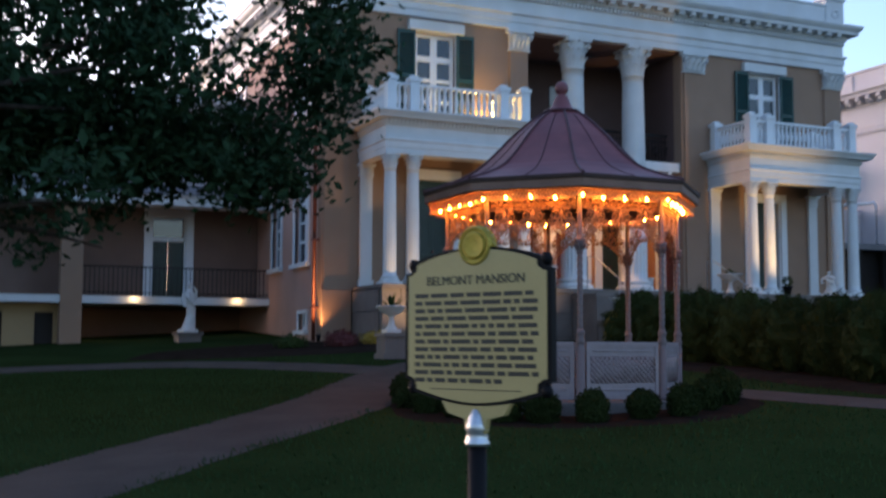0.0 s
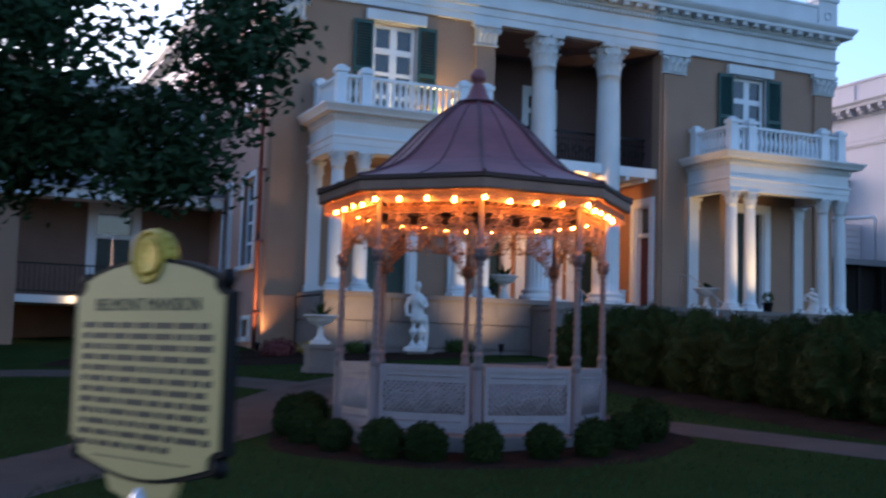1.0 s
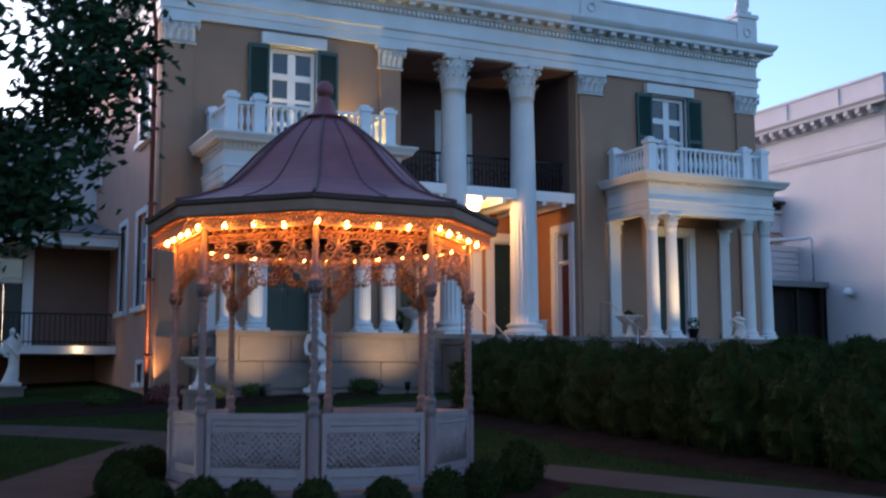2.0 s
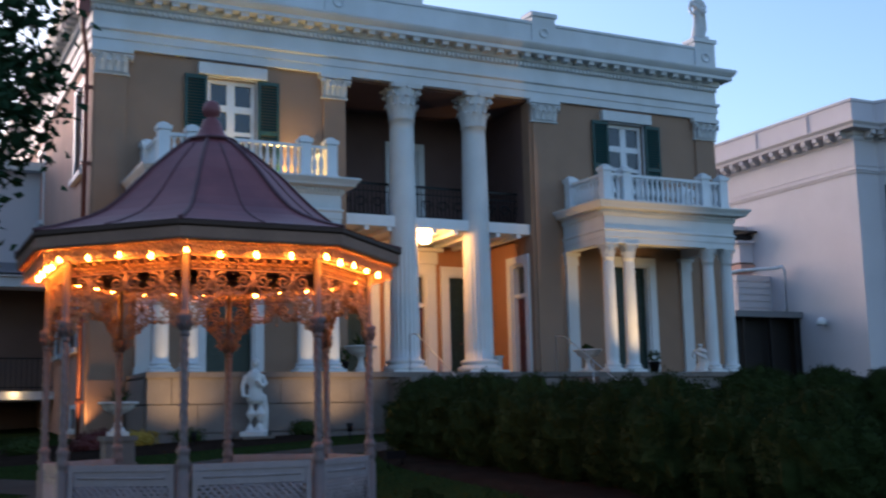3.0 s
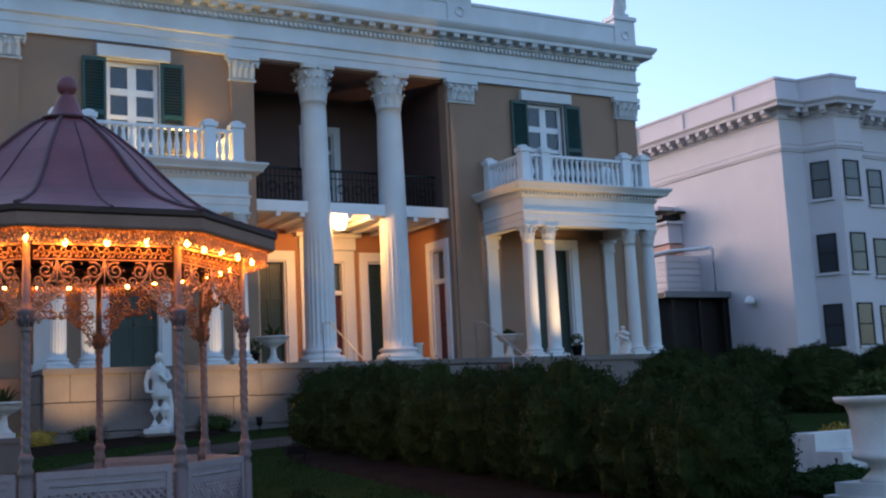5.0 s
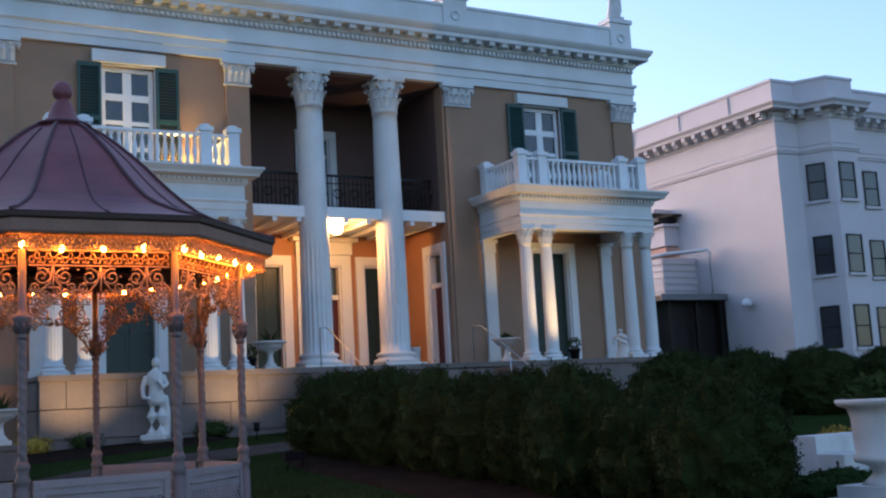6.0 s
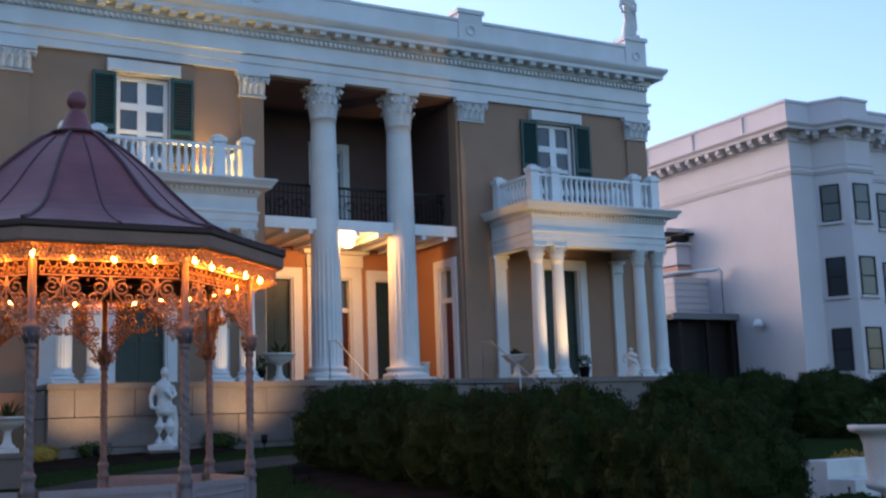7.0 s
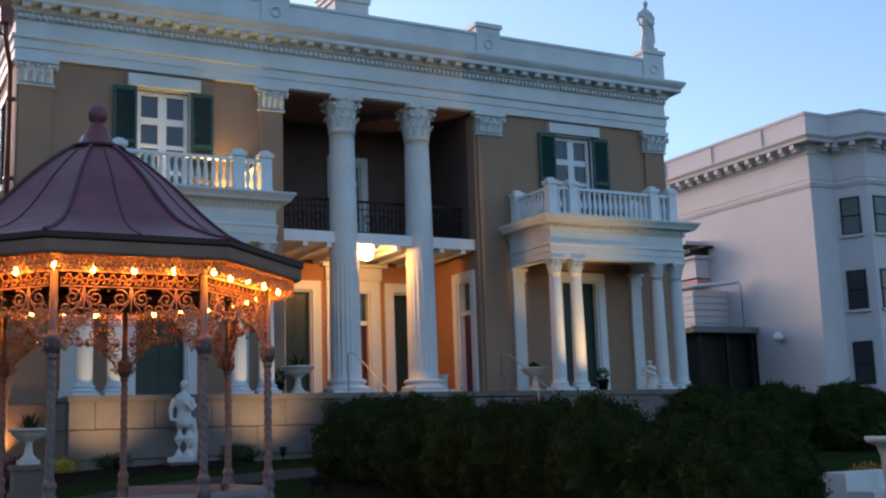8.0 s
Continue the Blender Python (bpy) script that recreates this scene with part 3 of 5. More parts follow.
def window(parent, axis, t, sgn, a0, a1, z0, z1, cols=2, rows=3, casing=0.12, sill=True, bar=0.035, stile=0.07, label="white-framed sash window with dark panes"):
    at = (a0 + a1) / 2
    org = (at, t, z0) if axis == "x" else (t, at, z0)
    w = part("window", frame_face(bmesh.new(), axis, t, sgn, a0 - casing, a1 + casing, z0 - 0.002, z1 + casing, casing, -0.05, 0.045, True), TRIM, parent, label, at=org)
    part("sash", frame_face(bmesh.new(), axis, t, sgn, a0, a1, z0, z1, stile, -0.2, -0.1), TRIM, w)
    gw, gh = (a1 - a0 - 2 * stile) / cols, (z1 - z0 - 2 * stile) / rows
    for i in range(1, cols):
        x = a0 + stile + i * gw
        b = bar * (2.0 if cols == 2 else 1)
        bm = bmesh.new()
        face_box(bm, axis, t, sgn, x - b, x + b, -0.185, -0.115, z0 + stile, z1 - stile)
        part("glazing_bar", bm, TRIM, w)
    for j in range(1, rows):
        z = z0 + stile + j * gh
        b = bar * (1.6 if j == rows - 1 else 1)
        bm = bmesh.new()
        face_box(bm, axis, t, sgn, a0 + stile, a1 - stile, -0.18, -0.12, z - b, z + b)
        part("glazing_bar", bm, TRIM, w)
    for i in range(cols):
        for j in range(rows):
            bm = bmesh.new()
            face_box(bm, axis, t, sgn, a0 + stile + i * gw + 0.01, a0 + stile + (i + 1) * gw - 0.01, -0.156, -0.148, z0 + stile + j * gh + 0.01, z0 + stile + (j + 1) * gh - 0.01)
            part("pane", bm, GLASS, w)
    # Added dark panel behind the panes stands for the unlit room.
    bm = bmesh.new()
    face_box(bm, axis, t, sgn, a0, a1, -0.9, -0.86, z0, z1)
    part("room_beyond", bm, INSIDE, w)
    if sill:
        bm = bmesh.new()
        face_box(bm, axis, t, sgn, a0 - casing - 0.06, a1 + casing + 0.06, -0.1, 0.13, z0 - 0.12, z0 - 0.001)
        part("sill", bm, TRIM, w)
    return w


def shutter(parent, x0, x1, z0, z1, y):
    bm = boxes((x0, x0 + 0.06, y - 0.05, y, z0, z1), (x1 - 0.06, x1, y - 0.05, y, z0, z1), (x0, x1, y - 0.049, y, z1 - 0.09, z1), (x0, x1, y - 0.049, y, z0, z0 + 0.12), (x0, x1, y - 0.049, y, (z0 + z1) / 2 - 0.05, (z0 + z1) / 2 + 0.05))
    n = int((z1 - z0) / 0.075)
    for k in range(n):
        z = z0 + 0.05 + (z1 - z0 - 0.1) * k / n
        v = [bm.verts.new(p) for p in ((x0 + 0.05, y - 0.045, z), (x1 - 0.05, y - 0.045, z), (x1 - 0.05, y - 0.008, z + 0.06), (x0 + 0.05, y - 0.008, z + 0.06))]
        bm.faces.new(v)
    part("shutter", bm, GREEN, parent, "dark green louvred shutter")


for (a, b) in (WIN_L, WIN_R):
    window(house, "x", FY, -1, a, b, UPZ[0], UPZ[1], 2, 4, casing=0.02, sill=False, bar=0.05, stile=0.1, label="white French window above the balcony")
    shutter(house, a - 0.56, a - 0.03, 7.75, UPZ[1] + 0.02, FY - 0.05)
    shutter(house, b + 0.03, b + 0.56, 7.75, UPZ[1] + 0.02, FY - 0.05)
    part("lintel", boxes((a - 0.24, b + 0.24, FY - 0.16, FY - 0.002, 10.34, 10.62)), WHITE, house)


def door(parent, axis, t, sgn, a0, a1, z0, z1, paint, casing=0.2, transom=0.0, cornice=False, label=""):
    at = (a0 + a1) / 2
    org = (at, t, z0) if axis == "x" else (t, at, z0)
    bm = bmesh.new()
    frame_face(bm, axis, t, sgn, a0 - casing, a1 + casing, z0, z1 + casing, casing, 0.002, 0.06, True)
    d = part("door", bm, TRIM, parent, label or "white door surround", at=org)
    part("jamb", frame_face(bmesh.new(), axis, t, sgn, a0, a1, z0, z1, 0.05, -0.3, 0.0, True), TRIM, d)
    if cornice:
        bm = bmesh.new()
        face_box(bm, axis, t, sgn, a0 - casing - 0.03, a1 + casing + 0.03, 0.003, 0.12, z1 + casing + 0.001, z1 + casing + 0.34)
        face_box(bm, axis, t, sgn, a0 - casing - 0.16, a1 + casing + 0.16, 0.003, 0.26, z1 + casing + 0.341, z1 + casing + 0.44)
        part("hood", bm, TRIM, d)
    top = z1 - 0.05 - transom
    if transom:
        bm = bmesh.new()
        face_box(bm, axis, t, sgn, a0 + 0.05, a1 - 0.05, -0.26, -0.06, top - 0.12, top)
        part("transom_bar", bm, TRIM, d)
        bm = bmesh.new()
        face_box(bm, axis, t, sgn, a0 + 0.05, a1 - 0.05, -0.2, -0.19, top, z1 - 0.05)
        part("pane", bm, GLASS, d)
        top -= 0.12
    mid = (a0 + a1) / 2
    for l0, l1 in ((a0 + 0.05, mid - 0.004), (mid + 0.004, a1 - 0.05)):
        bm = bmesh.new()
        face_box(bm, axis, t, sgn, l0, l1, -0.22, -0.18, z0 + 0.01, top)
        for zz0, zz1 in ((0.0, 0.14), (0.32, 0.38), (0.66, 0.72), (0.94, 1.0)):
            face_box(bm, axis, t, sgn, l0, l1, -0.18, -0.155, z0 + 0.01 + zz0 * (top - z0 - 0.01), z0 + 0.01 + zz1 * (top - z0 - 0.01))
        for e0, e1 in ((l0, l0 + 0.07), (l1 - 0.07, l1)):
            face_box(bm, axis, t, sgn, e0, e1, -0.18, -0.156, z0 + 0.01, top)
        n = 26
        for k in range(n):
            z = z0 + 0.1 + (top - z0 - 0.2) * k / n
            face_box(bm, axis, t, sgn, l0 + 0.07, l1 - 0.07, -0.18, -0.168, z, z + 0.05)
        part("leaf", bm, paint, d)
    bm = bmesh.new()
    face_box(bm, axis, t, sgn, mid + 0.03, mid + 0.06, -0.155, -0.1, z0 + 1.0, z0 + 1.06)
    part("knob", bm, COPPER, d)
    return d


door(house, "x", FY, -1, *DOOR_L, *LOZ, DARKDOOR, 0.22, label="dark green louvred doors in a white surround")
door(house, "x", FY, -1, *DOOR_R, *LOZ, DARKDOOR, 0.22, label="dark green louvred doors in a white surround")
door(house, "x", 31.0, -1, *BD[0], DARKDOOR, 0.25, label="dark green louvred doors in a white surround")
door(house, "x", 31.0, -1, *BD[1], REDDOOR, 0.3, 0.75, True, label="main entrance with a red door, transom and white cornice")
door(house, "x", 31.0, -1, *BD[2], DARKDOOR, 0.25, label="dark green louvred doors in a white surround")
door(house, "y", 20.42, -1, *RS, REDDOOR, 0.22, 0.75, label="dark red side door with a transom in a white surround")
door(house, "x", 31.0, -1, *UD, DARKDOOR, 0.2, 0.4, label="dark gallery doors in a white surround")
for y0, y1, z0, z1 in SIDE_W:
    small = z1 - z0 < 1
    window(house, "y", 8.9, -1, y0, y1, z0, z1, 1 if small else 2, 1 if small else 4, casing=0.14 if not small else 0.1)
bm = bmesh.new()
tube(bm, [(8.78, FY + 0.28, 1.75), (8.78, FY + 0.28, 10.3), (8.76, FY + 0.22, 10.6), (8.62, FY - 0.1, 11.1), (8.6, FY - 0.16, 11.5)], 0.055, 8)
for z in (2.6, 4.4, 6.2, 8.0, 9.8):
    box(bm, 8.7, 8.9, FY + 0.2, FY + 0.36, z, z + 0.06)
box(bm, 8.48, 8.74, FY - 0.3, FY - 0.05, 11.4, 11.75)
part("downspout", bm, COPPER, house, "brown copper downspout with a rain head")
bm = boxes((19.55, 20.75, 35.4, 36.6, 12.2, 16.4))
for k, o in enumerate((0.06, 0.12, 0.18)):
    box(bm, 19.55 - o, 20.75 + o, 35.4 - o, 36.6 + o, 16.4 + k * 0.18, 16.58 + k * 0.18)
part("chimney", bm, WHITE, house, "pale chimney with a stepped cap")

# gallery railing behind the columns
rail = part("gallery_railing", boxes((15.07, 20.4, FY + 0.72, FY + 0.77, 8.16, 8.22), (15.07, 20.4, FY + 0.73, FY + 0.76, 7.36, 7.4), (15.07, 20.4, FY + 0.73, FY + 0.76, 7.98, 8.0)), IRON, house, "black wrought-iron gallery railing")
bar_me = mesh_of("bar", tube(bmesh.new(), [(0, 0, 7.25), (0, 0, 8.17)], 0.013, 5), IRON)
repeat("bar", bar_me, rail, [(15.12 + k * 0.118, FY + 0.745, 0) for k in range(45)])
bm = bmesh.new()
for k in range(12):
    cx = 15.28 + k * 0.472
    for s in (-1, 1):
        tube(bm, [(cx + s * (0.02 + 0.16 * (1 - t / 14)) * math.cos(t * 0.5), FY + 0.745, 7.68 + 0.2 * (1 - t / 14) * math.sin(t * 0.5)) for t in range(14)], 0.012, 4)
part("scrollwork", bm, IRON, rail)

# ---- podium and steps ----
pod = thing("podium", (17.85, 27, 1.5), "grey limestone terrace under the portico with long weathered blocks", "terrace", kind="structure")
part("core", boxes((9.85, 26.2, 26.16, 30.98, 1.2, PZ - 0.12), (9.85, 26.2, 26.16, FY - 0.14, PZ - 0.12, PZ - 0.01)), STONE, pod)
part("paving", boxes((9.72, 26.3, 25.93, FY - 0.13, PZ - 0.12, PZ), (15.06, 20.41, FY - 0.13, 30.99, PZ - 0.12, PZ)), STONE, pod, "pale limestone paving with a thin nosing")
rng = random.Random(5)
for x0, x1, y in ((9.75, 15.2, 26.0), (20.5, 26.3, 26.0)):
    for j in range(3):
        z0 = 1.3 + j * 0.6
        x = x0 - rng.uniform(0, 0.9)
        while x < x1:
            w = rng.uniform(1.1, 1.7)
            a, b = max(x, x0), min(x + w, x1)
            if b - a > 0.2:
                o = rng.uniform(-0.012, 0.012)
                part("stone", boxes((a + 0.006, b - 0.006, y + o, y + 0.158, z0 + 0.006, z0 + 0.586)), STONE, pod, at=(a, y, z0))
            x += w
for j in range(3):
    for k in range(1):
        part("stone", boxes((9.72, 9.85, 26.165, FY - 0.01, 1.306 + j * 0.6, 1.886 + j * 0.6)), STONE, pod)
steps = thing("steps", (17.85, 25, 1.7), "broad limestone steps up to the portico", "steps", kind="structure")
for k in range(8):
    z1 = PZ - 0.17 * (k + 1)
    y0 = 25.93 - 0.34 * (k + 1)
    part("step", boxes((15.7, 20.0, y0, y0 + 0.38, 1.2, z1)), STONE, steps)
for x0, x1 in ((15.15, 15.68), (20.02, 20.55)):
    part("cheek_wall", boxes((x0, x1, 24.7, 25.92, 1.2, 2.9), (x0 - 0.04, x1 + 0.04, 24.66, 25.92, 2.9, 3.0)), STONE, steps)
    part("cheek_wall", boxes((x0, x1, 23.2, 24.65, 1.2, 2.2), (x0 - 0.04, x1 + 0.04, 23.16, 24.65, 2.2, 2.3)), STONE, steps)
for x in (15.85, 19.85):
    bm = bmesh.new()
    tube(bm, [(x, 26.3, PZ), (x, 26.3, PZ + 0.9), (x, 25.9, PZ + 0.86), (x, 23.4, PZ - 0.5), (x, 23.4, 1.7)], 0.015, 6)
    tube(bm, [(x, 24.7, 2.4), (x, 24.7, 3.35)], 0.013, 6)
    part("handrail", bm, STEEL, steps, "thin grey metal handrail")


# ---- side porches with balconies ----


def baluster():
    return lathe(bmesh.new(), [(0.05, 0), (0.05, 0.05), (0.03, 0.08), (0.055, 0.2), (0.062, 0.28), (0.04, 0.42), (0.028, 0.52), (0.045, 0.56), (0.045, 0.6), (0.05, 0.62)], 10)


bal_me = mesh_of("baluster", baluster(), TRIM)
pshaft_me = mesh_of("shaft", shaft(3.40, 6.12, 0.175, 0.145, 16, 64), WHITE)
pbase_me = mesh_of("column_base", column_base(PZ, 0.175, 0.22), WHITE)
pcap_me = mesh_of("capital", capital(0.36, 0.15), WHITE)


def porch(cx, label):
    p = thing("porch", (cx, 27.2, PZ), label, "porch", "side porches")
    yf = 26.4
    xs = (cx - 1.93, cx - 1.3, cx + 1.3, cx + 1.93)
    for x in xs:
        c = new("column", pshaft_me)
        c.parent, c.location = p, Vector((x, yf, 0)) - p.location
        for nm, me, z in (("column_base", pbase_me, 0), ("capital", pcap_me, 6.15)):
            o = new(nm, me)
            o.parent, o.location = c, (0, 0, z)
    for x in (xs[0], xs[3]):
        c = part("wall_pilaster", boxes((x - 0.17, x + 0.17, FY - 0.09, FY - 0.003, PZ + 0.2, 6.16), (x - 0.21, x + 0.21, FY - 0.13, FY - 0.003, PZ, PZ + 0.2), (x - 0.2, x + 0.2, FY - 0.12, FY - 0.003, 6.16, 6.22), (x - 0.24, x + 0.24, FY - 0.16, FY - 0.003, 6.42, 6.5), (x - 0.19, x + 0.19, FY - 0.11, FY - 0.003, 6.22, 6.42)), WHITE, p)
    x0, x1 = xs[0] - 0.19, xs[3] + 0.19
    plan = [(x0, FY - 0.003), (x0, yf - 0.17), (x1, yf - 0.17), (x1, FY - 0.003)]
    part("entablature", ring_run(bmesh.new(), [(-0.3, 6.51), (0, 6.51), (0, 6.66), (0.02, 6.665), (0.02, 6.82), (0.05, 6.84), (0.05, 6.88), (0, 6.9), (0, 7.22), (-0.3, 7.22)], plan, closed=False), WHITE, p)
    part("cornice", ring_run(bmesh.new(), [(-0.34, 7.222), (0.03, 7.222), (0.06, 7.28), (0.06, 7.36), (0.26, 7.39), (0.28, 7.44), (0.36, 7.54), (0.36, 7.58), (-0.34, 7.62)], plan, closed=False), WHITE, p)
    bm = bmesh.new()
    n = int((x1 - x0 + 0.1) / 0.11)
    for k in range(n):
        x = x0 - 0.05 + k * 0.11
        box(bm, x, x + 0.06, yf - 0.17 - 0.12, yf - 0.17 - 0.055, 7.29, 7.355)
    for k in range(14):
        y = yf - 0.2 + k * 0.12
        box(bm, x0 - 0.12, x0 - 0.055, y, y + 0.06, 7.29, 7.355)
    tagged(part("dentil_course", bm, WHITE, p), kind="stuff")
    part("deck", boxes((x0 + 0.1, x1 - 0.1, yf - 0.08, FY - 0.004, 7.16, 7.52)), WHITE, p)
    part("soffit", boxes((x0 + 0.28, x1 - 0.28, yf + 0.12, FY - 0.004, 6.76, 6.82)), WHITE, p)
    # balustrade
    zb, zt = 7.62, 8.38
    posts = [(x, yf) for x in xs] + [(xs[0], FY - 0.16), (xs[3], FY - 0.16)]
    pm = boxes((-0.15, 0.15, -0.15, 0.15, zb - 0.06, zb + 0.08), (-0.125, 0.125, -0.125, 0.125, zb + 0.08, 8.42), (-0.16, 0.16, -0.16, 0.16, 8.42, 8.52))
    lathe(pm, [(0.15, 8.52), (0.13, 8.57), (0.06, 8.6), (0.001, 8.61)], 12)
    pm_me = mesh_of("post", pm, TRIM)
    repeat("post", pm_me, p, [(x, y, 0) for x, y in posts])
    spans = [((xs[0], yf), (xs[1], yf)), ((xs[1], yf), (xs[2], yf)), ((xs[2], yf), (xs[3], yf)), ((xs[0], yf), (xs[0], FY - 0.16)), ((xs[3], yf), (xs[3], FY - 0.16))]
    spots = []
    for (ax, ay), (bx, by) in spans:
        w = 0.07
        if ay == by:
            part("bottom_rail", boxes((ax + 0.12, bx - 0.12, ay - w, ay + w, zb, zb + 0.07)), TRIM, p)
            part("top_rail", boxes((ax + 0.12, bx - 0.12, ay - w, ay + w, zt - 0.07, zt)), TRIM, p)
            n = max(2, round((bx - ax - 0.3) / 0.17))
            spots += [(ax + 0.15 + (bx - ax - 0.3) * (k + 0.5) / n, ay, zb + 0.07) for k in range(n)]
        else:
            part("bottom_rail", boxes((ax - w, ax + w, ay + 0.12, by - 0.12, zb, zb + 0.07)), TRIM, p)
            part("top_rail", boxes((ax - w, ax + w, ay + 0.12, by - 0.12, zt - 0.07, zt)), TRIM, p)
            spots += [(ax, ay + 0.15 + (by - ay - 0.3) * (k + 0.5) / 8, zb + 0.07) for k in range(8)]
    repeat("baluster", bal_me, p, spots)
    return p


porch(12.03, "white columned side porch with a balustraded balcony lit from below")
porch(23.52, "white columned side porch with a balustraded balcony and lit columns")

# portico lamp
lampt = thing("ceiling_lamp", (17.4, 28.62, 6.96), "lit white glass globe lamp under the gallery", "lamp")
bm = lathe(bmesh.new(), [(0.001, 6.61), (0.09, 6.625), (0.15, 6.68), (0.175, 6.77), (0.155, 6.86), (0.1, 6.92), (0.07, 6.935)], 18, at=(17.4, 28.62))
gl = part("globe", bm, GLOBE, lampt)
gl.visible_shadow = False
part("ceiling_plate", lathe(bmesh.new(), [(0.09, 6.937), (0.11, 6.95), (0.11, 6.968)], 14, at=(17.4, 28.62)), COPPER, lampt)

# ---- west wing ----
wing = thing("wing", (3.0, 33.2, 1.5), "low brown wing with a raised gallery and a white floor band", "building")
part("gallery_band", boxes((-6, 8.89, 33.15, 33.45, 2.82, 3.03)), WHITE, wing, "white gallery floor edge")
part("gallery_floor", boxes((-6, 8.89, 33.45, 37.0, 2.84, 3.0)), WHITE, wing)
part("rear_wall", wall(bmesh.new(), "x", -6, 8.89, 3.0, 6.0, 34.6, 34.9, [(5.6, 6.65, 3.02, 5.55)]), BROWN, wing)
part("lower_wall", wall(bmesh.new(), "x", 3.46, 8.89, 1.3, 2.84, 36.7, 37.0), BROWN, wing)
part("lower_wall", wall(bmesh.new(), "x", -6, 2.9, 1.0, 2.82, 33.6, 33.9, [(2.25, 2.75, 1.1, 2.55), (0.9, 1.4, 1.1, 2.55)]), CREAM, wing, "cream lower wall with dark doors")
for a, b in ((2.25, 2.75), (0.9, 1.4)):
    part("lower_door", boxes((a, b, 33.72, 33.77, 1.1, 2.55)), DARKWOOD, wing)
part("pillar", boxes((2.87, 3.46, 33.1, 33.6, 1.2, 5.5), (2.8, 3.53, 33.03, 33.67, 5.5, 5.66)), TAN, wing, "square stucco pillar")
part("eave", boxes((-6, 8.8, 32.7, 33.5, 5.66, 5.92), (-6, 8.84, 32.6, 33.5, 5.921, 6.0)), WHITE, wing)
bm = bmesh.new()
v = [bm.verts.new(p) for p in ((-6, 32.6, 6.004), (8.85, 32.6, 6.004), (8.85, 37.2, 6.9), (-6, 37.2, 6.9), (-6, 32.6, 5.95), (8.85, 32.6, 5.95), (8.85, 37.2, 6.8), (-6, 37.2, 6.8))]
for f in ((0, 1, 2, 3), (7, 6, 5, 4), (0, 4, 5, 1), (1, 5, 6, 2), (2, 6, 7, 3), (3, 7, 4, 0)):
    bm.faces.new([v[i] for i in f])
part("roof", bm, GREYROOF, wing)
part("upper_wall", wall(bmesh.new(), "x", -6, 8.89, 6.0, 9.6, 37.2, 37.5, [(6.2, 7.2, 7.2, 9.0), (1.5, 2.5, 7.2, 9.0)]), ANNEX, wing, "pale upper storey set back")
for a in (6.2, 1.5):
    window(wing, "x", 37.2, -1, a, a + 1.0, 7.2, 9.0, 2, 4)
part("upper_eave", boxes((-6, 8.89, 36.8, 37.6, 9.6, 9.85)), WHITE, wing)
door(wing, "x", 34.6, -1, 5.6, 6.65, 3.02, 5.55, DARKDOOR, 0.22, 0.6, label="tall dark gallery doors in a white surround")
for x in (1.0, 2.2):
    part("post", boxes((x - 4.5, x - 4.3, 33.2, 33.4, 3.03, 5.66)), WHITE, wing)
rl = part("gallery_railing", boxes((3.47, 8.88, 33.3, 33.34, 3.86, 3.9), (3.47, 8.88, 33.3, 33.33, 3.12, 3.15)), IRON, wing, "thin black iron railing")
wb_me = mesh_of("bar", tube(bmesh.new(), [(0, 0, 3.03), (0, 0, 3.87)], 0.01, 4), IRON)
repeat("bar", wb_me, rl, [(3.55 + k * 0.13, 33.32, 0) for k in range(41)])

# ---- annex building ----
annex = thing("annex_building", (47, 40, 2.0), "pale painted three-storey building with a bracketed cornice and canted bay", "building")
AP = [(43.78, 62), (43.78, 38.8), (45.16, 38.8), (45.9, 37.5), (47.5, 37.5), (48.3, 38.8), (66, 38.8), (66, 62)]
part("wall", ring_run(bmesh.new(), [(-0.4, 1.6), (0, 1.6), (0, 14.2), (-0.4, 14.2)], AP), ANNEX, annex)
part("cornice", ring_run(bmesh.new(), [(-0.3, 14.201), (0.06, 14.201), (0.06, 14.4), (0.12, 14.45), (0.12, 14.62), (0.6, 14.64), (0.62, 14.75), (0.74, 14.88), (0.74, 14.95), (-0.3, 15.0)], AP), ANNEX, annex)
part("parapet", ring_run(bmesh.new(), [(-0.4, 15.002), (0.02, 15.002), (0.02, 16.0), (0.08, 16.02), (0.08, 16.14), (-0.44, 16.14), (-0.44, 16.0), (-0.4, 15.99)], AP), ANNEX, annex)
part("belt_course", ring_run(bmesh.new(), [(-0.1, 12.72), (0.07, 12.72), (0.07, 12.8), (0.11, 12.82), (0.11, 12.92), (-0.1, 12.95)], AP), ANNEX, annex)
part("belt_course", ring_run(bmesh.new(), [(-0.1, 13.05), (0.04, 13.05), (0.04, 13.12), (-0.1, 13.12)], AP), ANNEX, annex)
part("roof", boxes((44.2, 65.6, 39.3, 61.6, 14.9, 15.0)), GREYROOF, annex)
am_me = mesh_of("bracket", boxes((-0.13, 0.13, -0.46, 0.0, -0.2, 0.0), (-0.13, 0.13, -0.3, 0.0, -0.32, -0.2)), ANNEX)
spots = [(43.68, 39.2 + k * 0.72, 14.63, -math.pi / 2) for k in range(30)]
for (ax, ay), (bx, by) in zip(AP[1:6], AP[2:7]):
    L = math.hypot(bx - ax, by - ay)
    n = max(1, int(L / 0.7))
    for k in range(min(n, 16)):
        t = (k + 0.5) / n if L < 5 else (0.35 + k * 0.7) / L
        dx, dy = (bx - ax) / L, (by - ay) / L
        spots.append((ax + t * (bx - ax) + dy * 0.1, ay + t * (by - ay) - dx * 0.1, 14.63, math.atan2(dy, dx)))
repeat("bracket", am_me, annex, spots)
